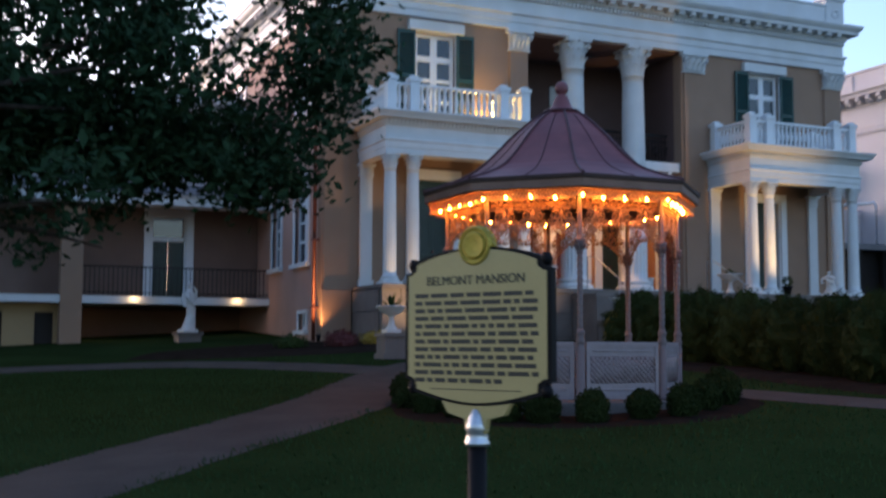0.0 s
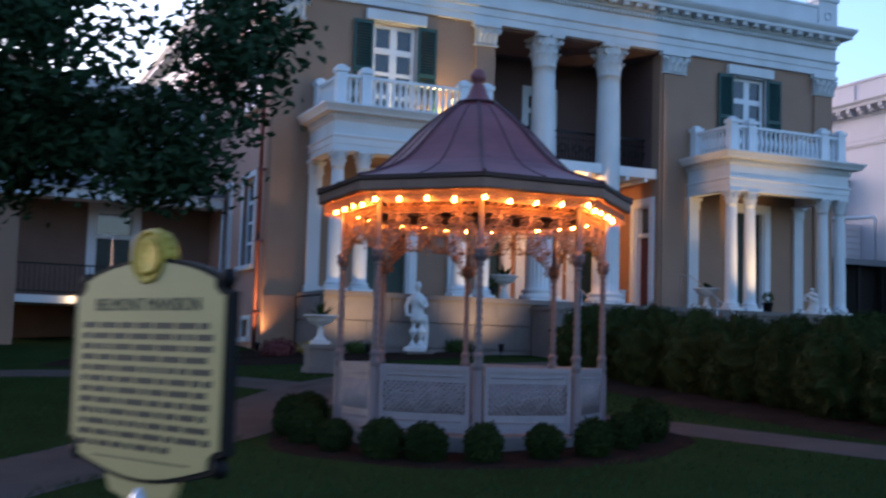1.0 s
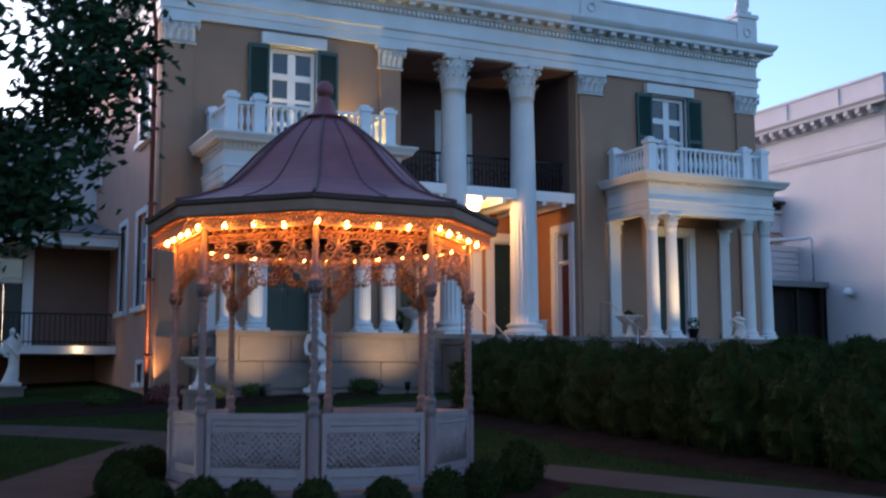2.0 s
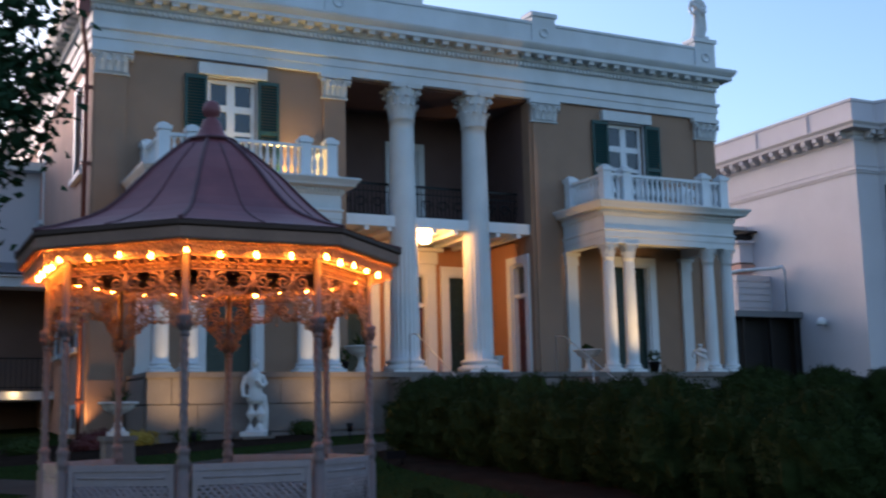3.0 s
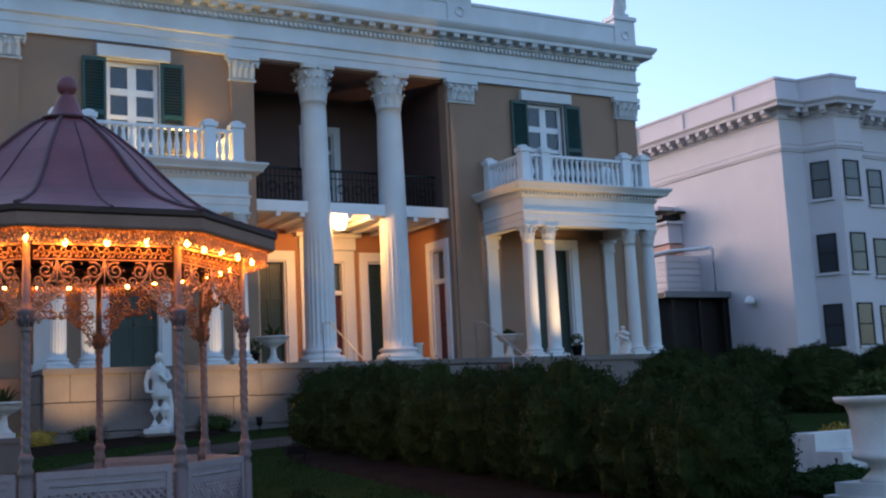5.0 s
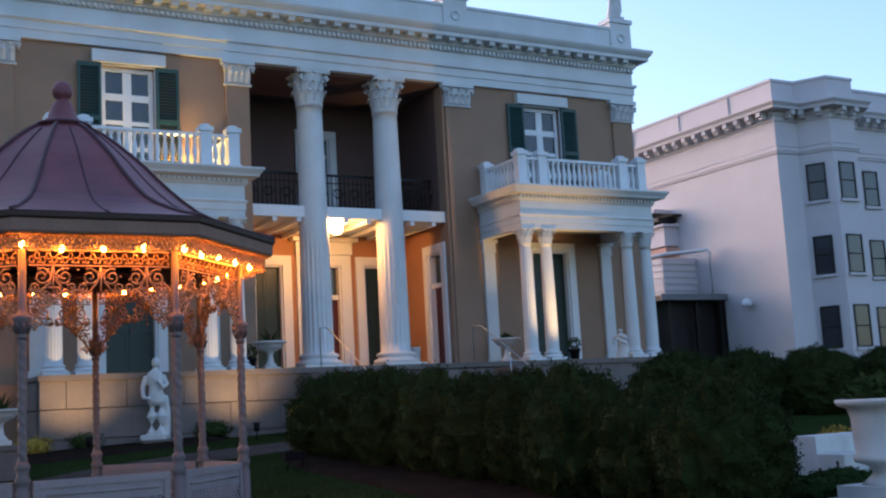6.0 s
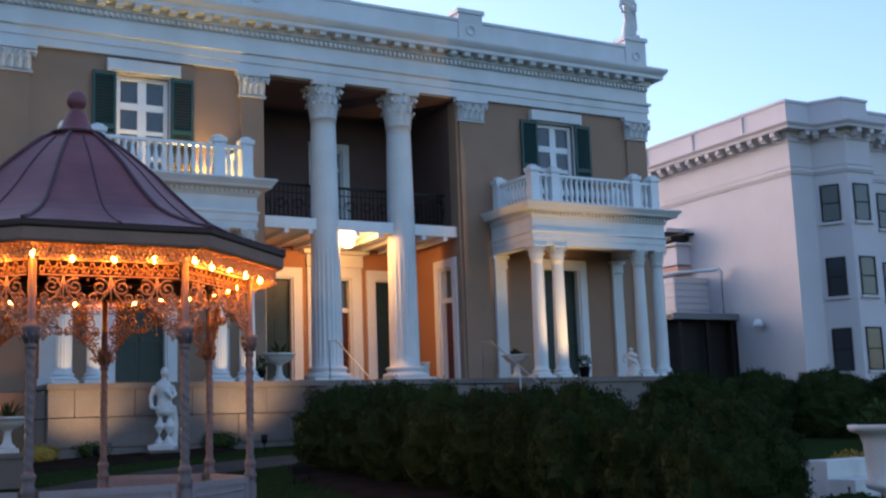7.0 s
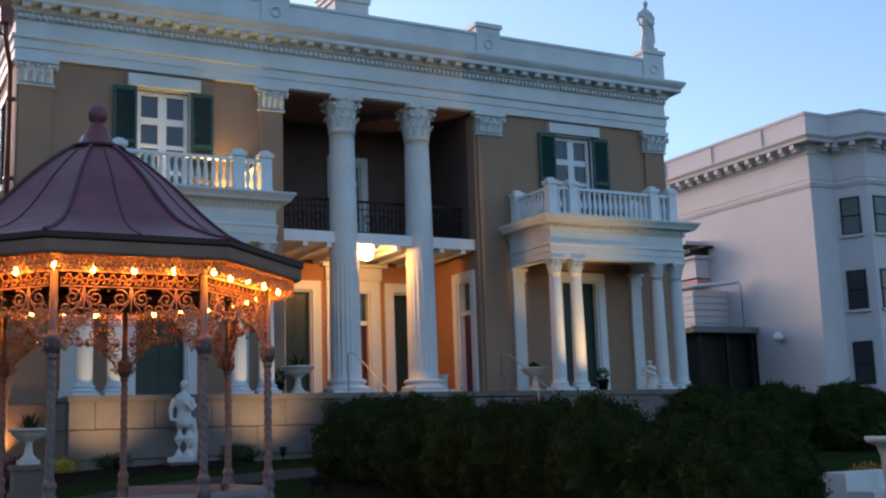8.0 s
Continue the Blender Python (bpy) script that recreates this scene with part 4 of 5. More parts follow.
for y in (41.5, 45.0, 48.6):
    part("parapet_strip", boxes((43.7, 43.77, y, y + 0.12, 15.1, 15.98)), ANNEX, annex)


def sash(parent, p0, p1, z0, z1, blind):
    """A sash window on a wall face between plan points p0 and p1."""
    a, b = Vector(p0), Vector(p1)
    d = (b - a).normalized()
    L = (b - a).length
    m = Matrix.Translation((a.x, a.y, 0)) @ Matrix.Rotation(math.atan2(d.y, d.x), 4, "Z")
    base = place(parent)

    def local(name, bm, mtl, par):
        o = new(name, mesh_of(name, bm, mtl))
        o.parent = par
        return o
    f = local("window", boxes((0, 0.07, -0.05, 0.1, z0, z1), (L - 0.07, L, -0.05, 0.1, z0, z1), (0.07, L - 0.07, -0.05, 0.1, z1 - 0.07, z1), (0.07, L - 0.07, -0.05, 0.1, z0, z0 + 0.07), (0.07, L - 0.07, -0.04, 0.09, (z0 + z1) / 2 - 0.03, (z0 + z1) / 2 + 0.03)), DARKWOOD, parent)
    f.matrix_local = Matrix.Translation(-base) @ m
    tagged(f, "dark-framed sash window")
    local("pane", boxes((0.07, L - 0.07, -0.02, -0.012, z0 + 0.07, (z0 + z1) / 2 - 0.03)), GLASS, f)
    local("pane", boxes((0.07, L - 0.07, -0.02, -0.012, (z0 + z1) / 2 + 0.03, z1 - 0.07)), GLASS, f)
    local("sill", boxes((-0.08, L + 0.08, -0.14, 0.02, z0 - 0.12, z0 - 0.001)), ANNEX, f)
    if blind:
        local("blind", boxes((0.08, L - 0.08, 0.0, 0.01, z1 - blind * (z1 - z0), z1 - 0.08)), CURTAIN, f)


for j, (z0, z1) in enumerate(((10.5, 12.2), (7.15, 8.9), (3.85, 5.75))):
    for k, (p0, p1) in enumerate((((45.28, 38.59), (45.7, 37.85)), ((46.15, 37.5), (47.15, 37.5)), ((49.2, 38.8), (50.2, 38.8)), ((51.8, 38.8), (52.8, 38.8)))):
        sash(annex, p0, p1, z0, z1, 0.3 if (j + k) % 2 else 0.0)
for y, z in ((45.4, 11.0), (46.2, 8.4)):
    part("window_hood", boxes((43.2, 43.77, y, y + 1.2, z, z + 0.1)), DARKWOOD, annex)
part("landing", boxes((42.7, 43.77, 46.2, 49.6, 11.25, 11.45)), ANNEX, annex)
part("landing", boxes((42.6, 43.77, 45.8, 49.6, 10.75, 10.95)), DARKWOOD, annex)
part("rear_bay", boxes((42.9, 43.77, 45.8, 49.6, 9.55, 10.5), (42.7, 43.77, 45.6, 49.6, 10.5, 10.62)), ANNEX, annex)
part("rear_bay", boxes((42.85, 43.77, 45.7, 49.6, 9.1, 9.45)), PINK, annex, "red-brown band on the rear bay")
canopy = thing("canopy", (42.5, 45, 2.0), "dark timber canopy with a white enclosure above it", "canopy")
part("roof", boxes((39.8, 43.77, 42.8, 49.5, 6.5, 6.75)), DARKWOOD, canopy)
for x, y in ((40.4, 43.0), (42.0, 43.0), (43.5, 43.0)):
    part("post", boxes((x, x + 0.16, y, y + 0.16, 1.8, 6.5)), DARKWOOD, canopy)
# Added near-black panels stand for the shaded space under the canopy.
part("screen", boxes((39.9, 43.69, 43.5, 43.56, 2.0, 6.5)), DARKWOOD, canopy)
part("screen", boxes((43.7, 43.765, 42.9, 44.3, 2.0, 6.49)), DARKWOOD, canopy)
enc = part("enclosure", boxes((41.7, 43.77, 44.7, 49.4, 6.76, 8.75)), ANNEX, canopy, "white boarded enclosure")
for k in range(6):
    part("board", boxes((41.66, 43.77, 44.64, 44.697, 6.85 + k * 0.32, 7.1 + k * 0.32)), ANNEX, enc)
    part("board", boxes((41.64, 41.697, 44.7, 49.4, 6.85 + k * 0.32, 7.1 + k * 0.32)), ANNEX, enc)
part("fascia", boxes((39.8, 43.77, 42.7, 42.797, 6.52, 6.8)), GREYROOF, canopy)
part("rail", tube(bmesh.new(), [(43.5, 43.4, 6.76), (43.5, 43.4, 8.85), (43.42, 43.5, 9.05), (43.3, 43.7, 9.0), (41.7, 44.4, 8.9), (41.6, 49.0, 8.9)], 0.085, 8), TRIM, canopy, "white bent pipe rail")
wl = thing("wall_light", (43.7, 41.26, 6.0), "white unlit wall lantern on the pale wall", "lamp")
part("housing", lathe(bmesh.new(), [(0.05, 6.42), (0.16, 6.36), (0.24, 6.2), (0.24, 6.08), (0.2, 6.05)], 12, at=(43.52, 41.26)), TRIM, wl)
part("arm", boxes((43.5, 43.775, 41.2, 41.32, 6.2, 6.28)), TRIM, wl)

# ---- gazebo ----
GX, GY, GZ0 = 7.83, 13.88, 1.0
UP = 0.08
gaz = thing("gazebo", (GX, GY, GZ0), "octagonal mauve-grey cast-iron gazebo with a plum metal roof", "gazebo")
R = 1.66
VA = [radians(22.5 + 45 * k) for k in range(8)]
GP = [(GX + R * math.cos(a), GY + R * math.sin(a)) for a in VA]


def octa(r):
    return [(GX + r * math.cos(a), GY + r * math.sin(a)) for a in VA]


part("floor", ring_run(bmesh.new(), [(-1.4, 0.5), (0.06, 0.5), (0.06, 0.89), (0.0, 0.91), (-1.4, 0.91)], octa(R + 0.06)), STONE, gaz, "stone floor slab")
part("floor_inset", lathe(bmesh.new(), [(0.4, 0.8), (0.4, 0.906)], 8, at=(GX, GY), turn=radians(22.5)), STONE, gaz)
# roof shell with flared eave, ribs and seams
prof = [(r, z + UP) for r, z in ((2.02, 3.76), (1.83, 3.81), (1.63, 3.88), (1.45, 3.95), (1.28, 4.04), (1.14, 4.15), (1.02, 4.26), (0.9, 4.38), (0.78, 4.51), (0.65, 4.63), (0.5, 4.76), (0.37, 4.86), (0.26, 4.92), (0.19, 4.94))]
roof = part("roof", lathe(bmesh.new(), prof + [(r, z + UP) for r, z in ((0.15, 4.91), (0.42, 4.72), (0.9, 4.27), (1.2, 4.0), (1.6, 3.82), (2.0, 3.72))], 8, at=(GX, GY), turn=radians(22.5), smooth=False), ROOFM, gaz, "plum-red bell-shaped metal roof")
for a in VA:
    part("rib", tube(bmesh.new(), [(GX + (r + 0.006) * math.cos(a), GY + (r + 0.006) * math.sin(a), z + 0.006) for r, z in prof], 0.02, 5), SEAM, roof)
for k in range(8):
    a0, a1 = VA[k], VA[(k + 1) % 8]
    for f in (0.5,):
        pts = []
        for r, z in prof[:-2]:
            w = f if r > 0.5 else f
            x = (1 - w) * math.cos(a0) + w * math.cos(a1)
            y = (1 - w) * math.sin(a0) + w * math.sin(a1)
            pts.append((GX + r * x, GY + r * y, z + 0.004))
        part("seam", tube(bmesh.new(), pts, 0.009, 4), SEAM, roof)
part("fascia", ring_run(bmesh.new(), [(o, z + UP) for o, z in ((-0.06, 3.58), (0.0, 3.58), (0.015, 3.6), (0.015, 3.697), (-0.06, 3.697))], octa(1.985)), FASCIA, gaz, "weathered grey eave board")
part("gutter", ring_run(bmesh.new(), [(o, z + UP) for o, z in ((-0.07, 3.7), (0.02, 3.7), (0.038, 3.712), (0.038, 3.745), (0.025, 3.757), (-0.07, 3.747))], octa(1.985)), GUTTER, gaz, "dark brown eave gutter")
part("soffit", ring_run(bmesh.new(), [(o, z + UP) for o, z in ((-0.4, 3.64), (0, 3.6), (0, 3.63), (-0.4, 3.67))], octa(1.935)), GAZ, gaz)
part("wall_plate", ring_run(bmesh.new(), [(o, z + UP) for o, z in ((-0.05, 3.5), (0.05, 3.5), (0.05, 3.64), (-0.05, 3.64))], octa(R)), GAZ, gaz)
bm = bmesh.new()
for k in range(4):
    a, b = Vector((*octa(R)[k], 3.68)), Vector((*octa(R)[k + 4], 3.68))
    tube(bm, [a, (a + b) / 2 + Vector((0, 0, 1.15)), b], 0.03, 4)
part("rafter_frame", bm, GAZ, gaz)
part("finial", lathe(bmesh.new(), [(r, z + UP) for r, z in ((0.25, 4.92), (0.26, 4.955), (0.19, 4.98), (0.145, 5.04), (0.11, 5.13), (0.085, 5.19), (0.055, 5.21), (0.05, 5.22), (0.08, 5.24), (0.098, 5.28), (0.1, 5.31), (0.088, 5.36), (0.05, 5.4), (0.001, 5.41))], 14, at=(GX, GY)), ROOFM, gaz, "plum ball finial")
part("collar", lathe(bmesh.new(), [(0.265, 4.93 + UP), (0.285, 4.945 + UP), (0.27, 4.965 + UP), (0.24, 4.95 + UP)], 16, at=(GX, GY)), SEAM, gaz)


def twisted_post():
    bm = lathe(bmesh.new(), [(0.09, 0.9), (0.09, 0.96), (0.075, 0.98), (0.075, 1.6), (0.06, 1.62), (0.07, 1.66), (0.085, 1.69), (0.06, 1.73), (0.07, 1.78), (0.08, 1.8), (0.05, 1.84)], 12)
    n, m = 12, 80
    rings = []
    for j in range(m + 1):
        z = 1.84 + (2.82 - 1.84) * j / m
        tw = j * 0.86
        rings.append([bm.verts.new(((0.047 + 0.006 * math.cos(2 * (2 * math.pi * k / n) + tw)) * math.cos(2 * math.pi * k / n), (0.047 + 0.006 * math.cos(2 * (2 * math.pi * k / n) + tw)) * math.sin(2 * math.pi * k / n), z)) for k in range(n)])
    for a, b in zip(rings, rings[1:]):
        for k in range(n):
            bm.faces.new((a[k], a[(k + 1) % n], b[(k + 1) % n], b[k])).smooth = True
    lathe(bm, [(0.05, 2.82), (0.062, 2.84), (0.05, 2.86), (0.06, 2.9), (0.085, 2.96), (0.1, 2.99), (0.1, 3.02), (0.055, 3.03), (0.045, 3.08), (0.043, 3.6)], 12)
    for k in range(8):
        a = 2 * math.pi * k / 8
        tube(bm, [(0.055 * math.cos(a), 0.055 * math.sin(a), 2.87), (0.085 * math.cos(a), 0.085 * math.sin(a), 2.93), (0.1 * math.cos(a), 0.1 * math.sin(a), 2.95)], [0.012, 0.016, 0.01], 4)
    bmesh.ops.scale(bm, vec=(0.78, 0.78, 1.0), verts=bm.verts)
    return bm


post_me = mesh_of("post", twisted_post(), GAZ)
repeat("post", post_me, gaz, [(x, y, 0) for x, y in GP])


def spiral(cx, cz, r, turns, start, sgn, squeeze=1.0):
    n = int(10 * turns)
    return [(cx + sgn * r * (1 - 0.85 * k / n) * math.cos(start + 2 * math.pi * turns * k / n) * squeeze, 0, cz + r * (1 - 0.85 * k / n) * math.sin(start + 2 * math.pi * turns * k / n)) for k in range(n + 1)]


side = 2 * R * math.sin(math.pi / 8)
half = side / 2 - 0.05


def lace():
    """Scrolled frieze and hanging brackets between two posts; the middle at x 0."""
    bm = bmesh.new()
    r = random.Random(17)
    box(bm, -half, half, -0.012, 0.012, 3.555, 3.58)
    box(bm, -half, half, -0.01, 0.01, 3.43, 3.442)

    def bead(x, z, q):
        bmesh.ops.create_icosphere(bm, subdivisions=1, radius=q, matrix=Matrix.Translation((x, r.uniform(-0.008, 0.008), z)))
    n = 26
    for k in range(n):
        x = -half + (k + 0.5) * 2 * half / n
        zc = 3.515 if k % 2 else 3.48
        tube(bm, [(x + 0.021 * math.cos(t * math.pi / 3), 0, zc + 0.028 * math.sin(t * math.pi / 3)) for t in range(6)], 0.008, 4, closed=True)
        bead(x + 0.012, 3.462, 0.013)
    w3 = 2 * half / 3
    for q in (-1, 0, 1):
        c = q * w3
        for sg in (-1, 1):
            tube(bm, spiral(c + sg * 0.09, 3.34, 0.078, 1.7, 1.1, sg), 0.0095, 4)
            tube(bm, spiral(c + sg * 0.155, 3.25, 0.05, 1.4, 4.2, -sg), 0.0085, 4)
            tube(bm, [(c, 0, 3.43), (c + sg * 0.03, 0, 3.3), (c + sg * 0.1, 0, 3.21), (c + sg * 0.2, 0, 3.23)], 0.009, 4)
            for k in range(5):
                bead(c + sg * r.uniform(0.02, 0.19), r.uniform(3.2, 3.42), r.uniform(0.01, 0.016))
        tube(bm, [(c, 0, 3.43), (c, 0, 3.18)], [0.012, 0.005], 4)
        bead(c, 3.17, 0.018)
    for s in (-1, 1):
        pts = [(s * (half - 0.3 * (1 - t / 10) ** 1.5), 0, 3.24 - 0.36 * (t / 10)) for t in range(11)]
        tube(bm, pts, 0.011, 4)
        for k, (dx, dz, q) in enumerate(((0.05, 3.18, 0.055), (0.13, 3.2, 0.05), (0.045, 3.06, 0.045), (0.05, 2.95, 0.035), (0.22, 3.22, 0.04), (0.1, 3.11, 0.04), (0.17, 3.14, 0.03))):
            tube(bm, spiral(s * (half - dx), dz, q, 1.4, k * 1.3, -s), 0.0085, 4)
            for g in range(4):
                a = k + g * 1.6
                bead(s * (half - dx) + (q + 0.012) * math.cos(a), dz + (q + 0.012) * math.sin(a), 0.015)
    return bm


def fringe():
    """The small pierced leafy fringe that hangs under the eave."""
    bm = bmesh.new()
    hw = 2 * 1.92 * math.sin(math.pi / 8) / 2
    n = 30
    for k in range(n):
        x = -hw + (k + 0.5) * 2 * hw / n
        d = 0.02 * (k % 2)
        tube(bm, [(x + 0.021 * math.cos(t * math.pi / 3), 0, 3.62 - d + 0.03 * math.sin(t * math.pi / 3)) for t in range(6)], 0.009, 4, closed=True)
        bmesh.ops.create_icosphere(bm, subdivisions=1, radius=0.017, matrix=Matrix.Translation((x, 0.004, 3.572 - d)))
        bmesh.ops.create_icosphere(bm, subdivisions=1, radius=0.013, matrix=Matrix.Translation((x + 0.02, -0.004, 3.545 - d)))
        box(bm, x - 0.006, x + 0.006, -0.006, 0.006, 3.63, 3.7)
    return bm


def screen():
    """The frame and solid borders of a cast-iron balustrade panel."""
    bm = bmesh.new()
    h0, h1 = 0.97, 1.62
    w = half - 0.03
    for b in ((-w, w, h1, h1 + 0.06), (-w, w, h0 - 0.04, h0 + 0.03), (-w, -w + 0.05, h0, h1), (w - 0.05, w, h0, h1)):
        box(bm, b[0], b[1], -0.025, 0.025, b[2], b[3])
    a, b = h0 + 0.17, h1 - 0.13
    for z0, z1 in ((h0 + 0.03, a), (b, h1)):
        box(bm, -w + 0.05, w - 0.05, -0.012, 0.012, z0, z1)
    for z in (h0 + 0.085, h1 - 0.06):
        tube(bm, [(-w + 0.1, -0.012, z), (w - 0.1, -0.012, z)], 0.012, 6)
    return bm


def lattice():
    """The pierced middle band of a panel: crossed bars under scrolls."""
    bm = bmesh.new()
    w, a, b = half - 0.03, 1.14, 1.49
    s = 0.07
    k = -w
    while k < w + (b - a):
        for sg in (1, -1):
            p, q = (k - (b - a), a), (k, b)
            t0 = max(0.0, (-w + 0.05 - p[0]) / (q[0] - p[0]))
            t1 = min(1.0, (w - 0.05 - p[0]) / (q[0] - p[0]))
            if t1 > t0 + 0.02:
                pts = [(sg * (p[0] + t * (q[0] - p[0])), 0.004 * sg, p[1] + t * (q[1] - p[1])) for t in (t0, t1)]
                tube(bm, pts, 0.017, 4)
        k += s
    for sgn in (-1, 1):
        tube(bm, spiral(sgn * 0.14, (a + b) / 2, 0.11, 1.6, 0.6, sgn), 0.018, 4)
        tube(bm, spiral(sgn * 0.36, (a + b) / 2, 0.09, 1.5, 3.6, -sgn), 0.016, 4)
    tube(bm, [(0.19 * math.cos(t * math.pi / 8), 0, (a + b) / 2 + 0.16 * math.sin(t * math.pi / 8)) for t in range(16)], 0.016, 4, closed=True)
    return bm


lace_me = mesh_of("frieze", lace(), LACE)
fringe_me = mesh_of("fringe", fringe(), LACE)
screen_me = mesh_of("rail_panel", screen(), GAZPANEL)
lattice_me = mesh_of("lattice", lattice(), GAZPANEL)
bulb_me = mesh_of("bulb", lathe(bmesh.new(), [(0.009, 0.02), (0.011, 0.01), (0.017, -0.006), (0.02, -0.02), (0.015, -0.033), (0.001, -0.04)], 10), BULB)
string = thing("string_light", (GX, GY, 3.58), "string of warm lit bulbs hung round the gazebo", "light")
bspots = []
for k in range(8):
    am = radians(45 * (k + 1))
    ap = R * math.cos(math.pi / 8)
    turn = am + math.pi / 2
    repeat("frieze", lace_me, gaz, [(GX + ap * math.cos(am), GY + ap * math.sin(am), 0, turn)])
    ap2 = 1.92 * math.cos(math.pi / 8)
    repeat("fringe", fringe_me, gaz, [(GX + ap2 * math.cos(am), GY + ap2 * math.sin(am), 0, turn)])
    if k != 1:
        panel = repeat("rail_panel", screen_me, gaz, [(GX + ap * math.cos(am), GY + ap * math.sin(am), 0, turn)])[0]
        bars = new("lattice", lattice_me)
        bars.parent = panel
        tagged(bars, kind="stuff")
    a, b = Vector((*octa(R + 0.12)[k], 3.585)), Vector((*octa(R + 0.12)[(k + 1) % 8], 3.585))
    for f in (0.02, 0.25, 0.5, 0.75):
        p = a.lerp(b, f)
        bspots.append((p.x, p.y, p.z + rng.uniform(-0.015, 0.015)))
repeat("bulb", bulb_me, string, bspots)
bm = bmesh.new()
tube(bm, [(x, y, z + 0.035 - 0.012 * (i % 2)) for i, (x, y, z) in enumerate(bspots)], 0.007, 4, closed=True)
part("cord", bm, IRON, string)

# ---- historical marker ----
mk = thing("historical_marker", (2.46, 5.68, 0.0), "cream-yellow cast historical marker with black lettering on a post", "sign")
MT = radians(-64.3)


def outline(w, grow):
    """Half-round-shouldered plate outline in (x, z)."""
    pts = []
    h0, h1 = 1.29 - grow, 2.03 + grow
    W = w + grow
    for k in range(11):
        t = k / 10
        pts.append((-W + 0.065 + t * (2 * W - 0.13), h0 - 0.0 - 0.07 * math.sin(math.pi * t) - 0.01))
    pts += [(W - 0.06, h0 + 0.035), (W - 0.028, h0 + 0.06), (W, h0 + 0.065)]
    pts += [(W, h1 - 0.065), (W - 0.028, h1 - 0.06), (W - 0.06, h1 - 0.035)]
    for k in range(11):
        t = k / 10
        pts.append((W - 0.065 - t * (2 * W - 0.13), h1 + 0.075 * math.sin(math.pi * t) ** 0.8 + 0.0))
    pts += [(-W + 0.06, h1 - 0.035), (-W + 0.028, h1 - 0.06), (-W, h1 - 0.065)]
    pts += [(-W, h0 + 0.065), (-W + 0.028, h0 + 0.06), (-W + 0.06, h0 + 0.035)]
    return pts


def slab(pts, y0, y1):
    bm = bmesh.new()
    a = [bm.verts.new((x, y0, z)) for x, z in pts]
    b = [bm.verts.new((x, y1, z)) for x, z in pts]
    bm.faces.new(a)
    bm.faces.new(b[::-1])
    for k in range(len(pts)):
        bm.faces.new((a[k], b[k], b[(k + 1) % len(pts)], a[(k + 1) % len(pts)]))
    return bm


def mpart(name, bm, material, parent, label=""):
    o = new(name, mesh_of(name, bm, material))
    o.parent = parent
    return tagged(o, label)


plate = mpart("plate", slab(outline(0.512, 0.004), -0.022, 0.022), BLACKP, mk, "black cast rim")
mpart("face", slab(outline(0.50, -0.012), -0.028, -0.0225), SIGN, plate, "cream-yellow enamel face")
mpart("face", slab(outline(0.50, -0.012), 0.0225, 0.028), SIGN, plate, "cream-yellow enamel face")
for sx in (-1, 1):
    for zc in (1.3, 2.02):
        mpart("corner_boss", lathe(bmesh.new(), [(0.02, zc - 0.035), (0.034, zc), (0.02, zc + 0.035)], 8, at=(sx * 0.47, 0)), BLACKP, plate)
sealm = bmesh.new()
lathe(sealm, [(0.098, -0.03), (0.112, -0.014), (0.112, 0.014), (0.098, 0.03)], 24)
for sgn in (-1, 1):
    tube(sealm, [(0.102 * math.cos(k * math.pi / 12), 0.102 * math.sin(k * math.pi / 12), sgn * 0.03) for k in range(24)], 0.011, 5, closed=True)
lathe(sealm, [(0.08, 0.03), (0.075, 0.042), (0.06, 0.036), (0.001, 0.04)], 20)
lathe(sealm, [(0.08, -0.03), (0.075, -0.042), (0.06, -0.036), (0.001, -0.04)], 20)
for k in range(18):
    a = 2 * math.pi * k / 18
    bmesh.ops.create_icosphere(sealm, subdivisions=1, radius=0.016, matrix=Matrix.Translation((0.108 * math.cos(a), 0.108 * math.sin(a), 0)))
bmesh.ops.rotate(sealm, cent=(0, 0, 0), matrix=Matrix.Rotation(math.pi / 2, 3, "X"), verts=sealm.verts)
bmesh.ops.translate(sealm, vec=(0, 0, 2.115), verts=sealm.verts)
mpart("seal", sealm, GOLD, mk, "round gilded seal")
cu = bpy.data.curves.new("title", "FONT")
cu.body, cu.size, cu.align_x, cu.extrude = "BELMONT MANSION", 0.075, "CENTER", 0.002
tmp = new("title_source", cu)
bpy.context.view_layer.update()
tm = bpy.data.meshes.new_from_object(tmp.evaluated_get(bpy.context.evaluated_depsgraph_get()))
bpy.data.objects.remove(tmp)
tm.materials.clear()
tm.materials.append(INK)
for sgn in (0, math.pi):
    t = new("title", tm)
    t.parent = mk
    t.rotation_euler = (math.pi / 2, 0, sgn)
    t.location = (0, -0.0295 if sgn == 0 else 0.0295, 1.895)
    tagged(t, "raised black title lettering")
rng = random.Random(11)
for sgn in (-1, 1):
    for j in range(12):
        z = 1.835 - j * 0.0445
        x, bm = -0.435, bmesh.new()
        end = 0.435 if j < 11 else 0.2
        while x < end - 0.04:
            w = rng.choice((0.04, 0.055, 0.075, 0.1, 0.125, 0.14))
            b = min(x + w, end)
            box(bm, x, b, sgn * 0.0285 - 0.001, sgn * 0.0285 + 0.001, z - 0.0125, z + 0.0125)
            x = b + 0.018
        mpart("text_line", bm, INK, mk)
    mpart("text_line", boxes((-0.32, 0.32, sgn * 0.0285 - 0.001, sgn * 0.0285 + 0.001, 1.293, 1.298)), INK, mk)
bm = slab([(-0.24, 1.225), (-0.2, 1.16), (-0.08, 1.13), (-0.06, 1.05), (0.06, 1.05), (0.08, 1.13), (0.2, 1.16), (0.24, 1.225)], -0.018, 0.018)
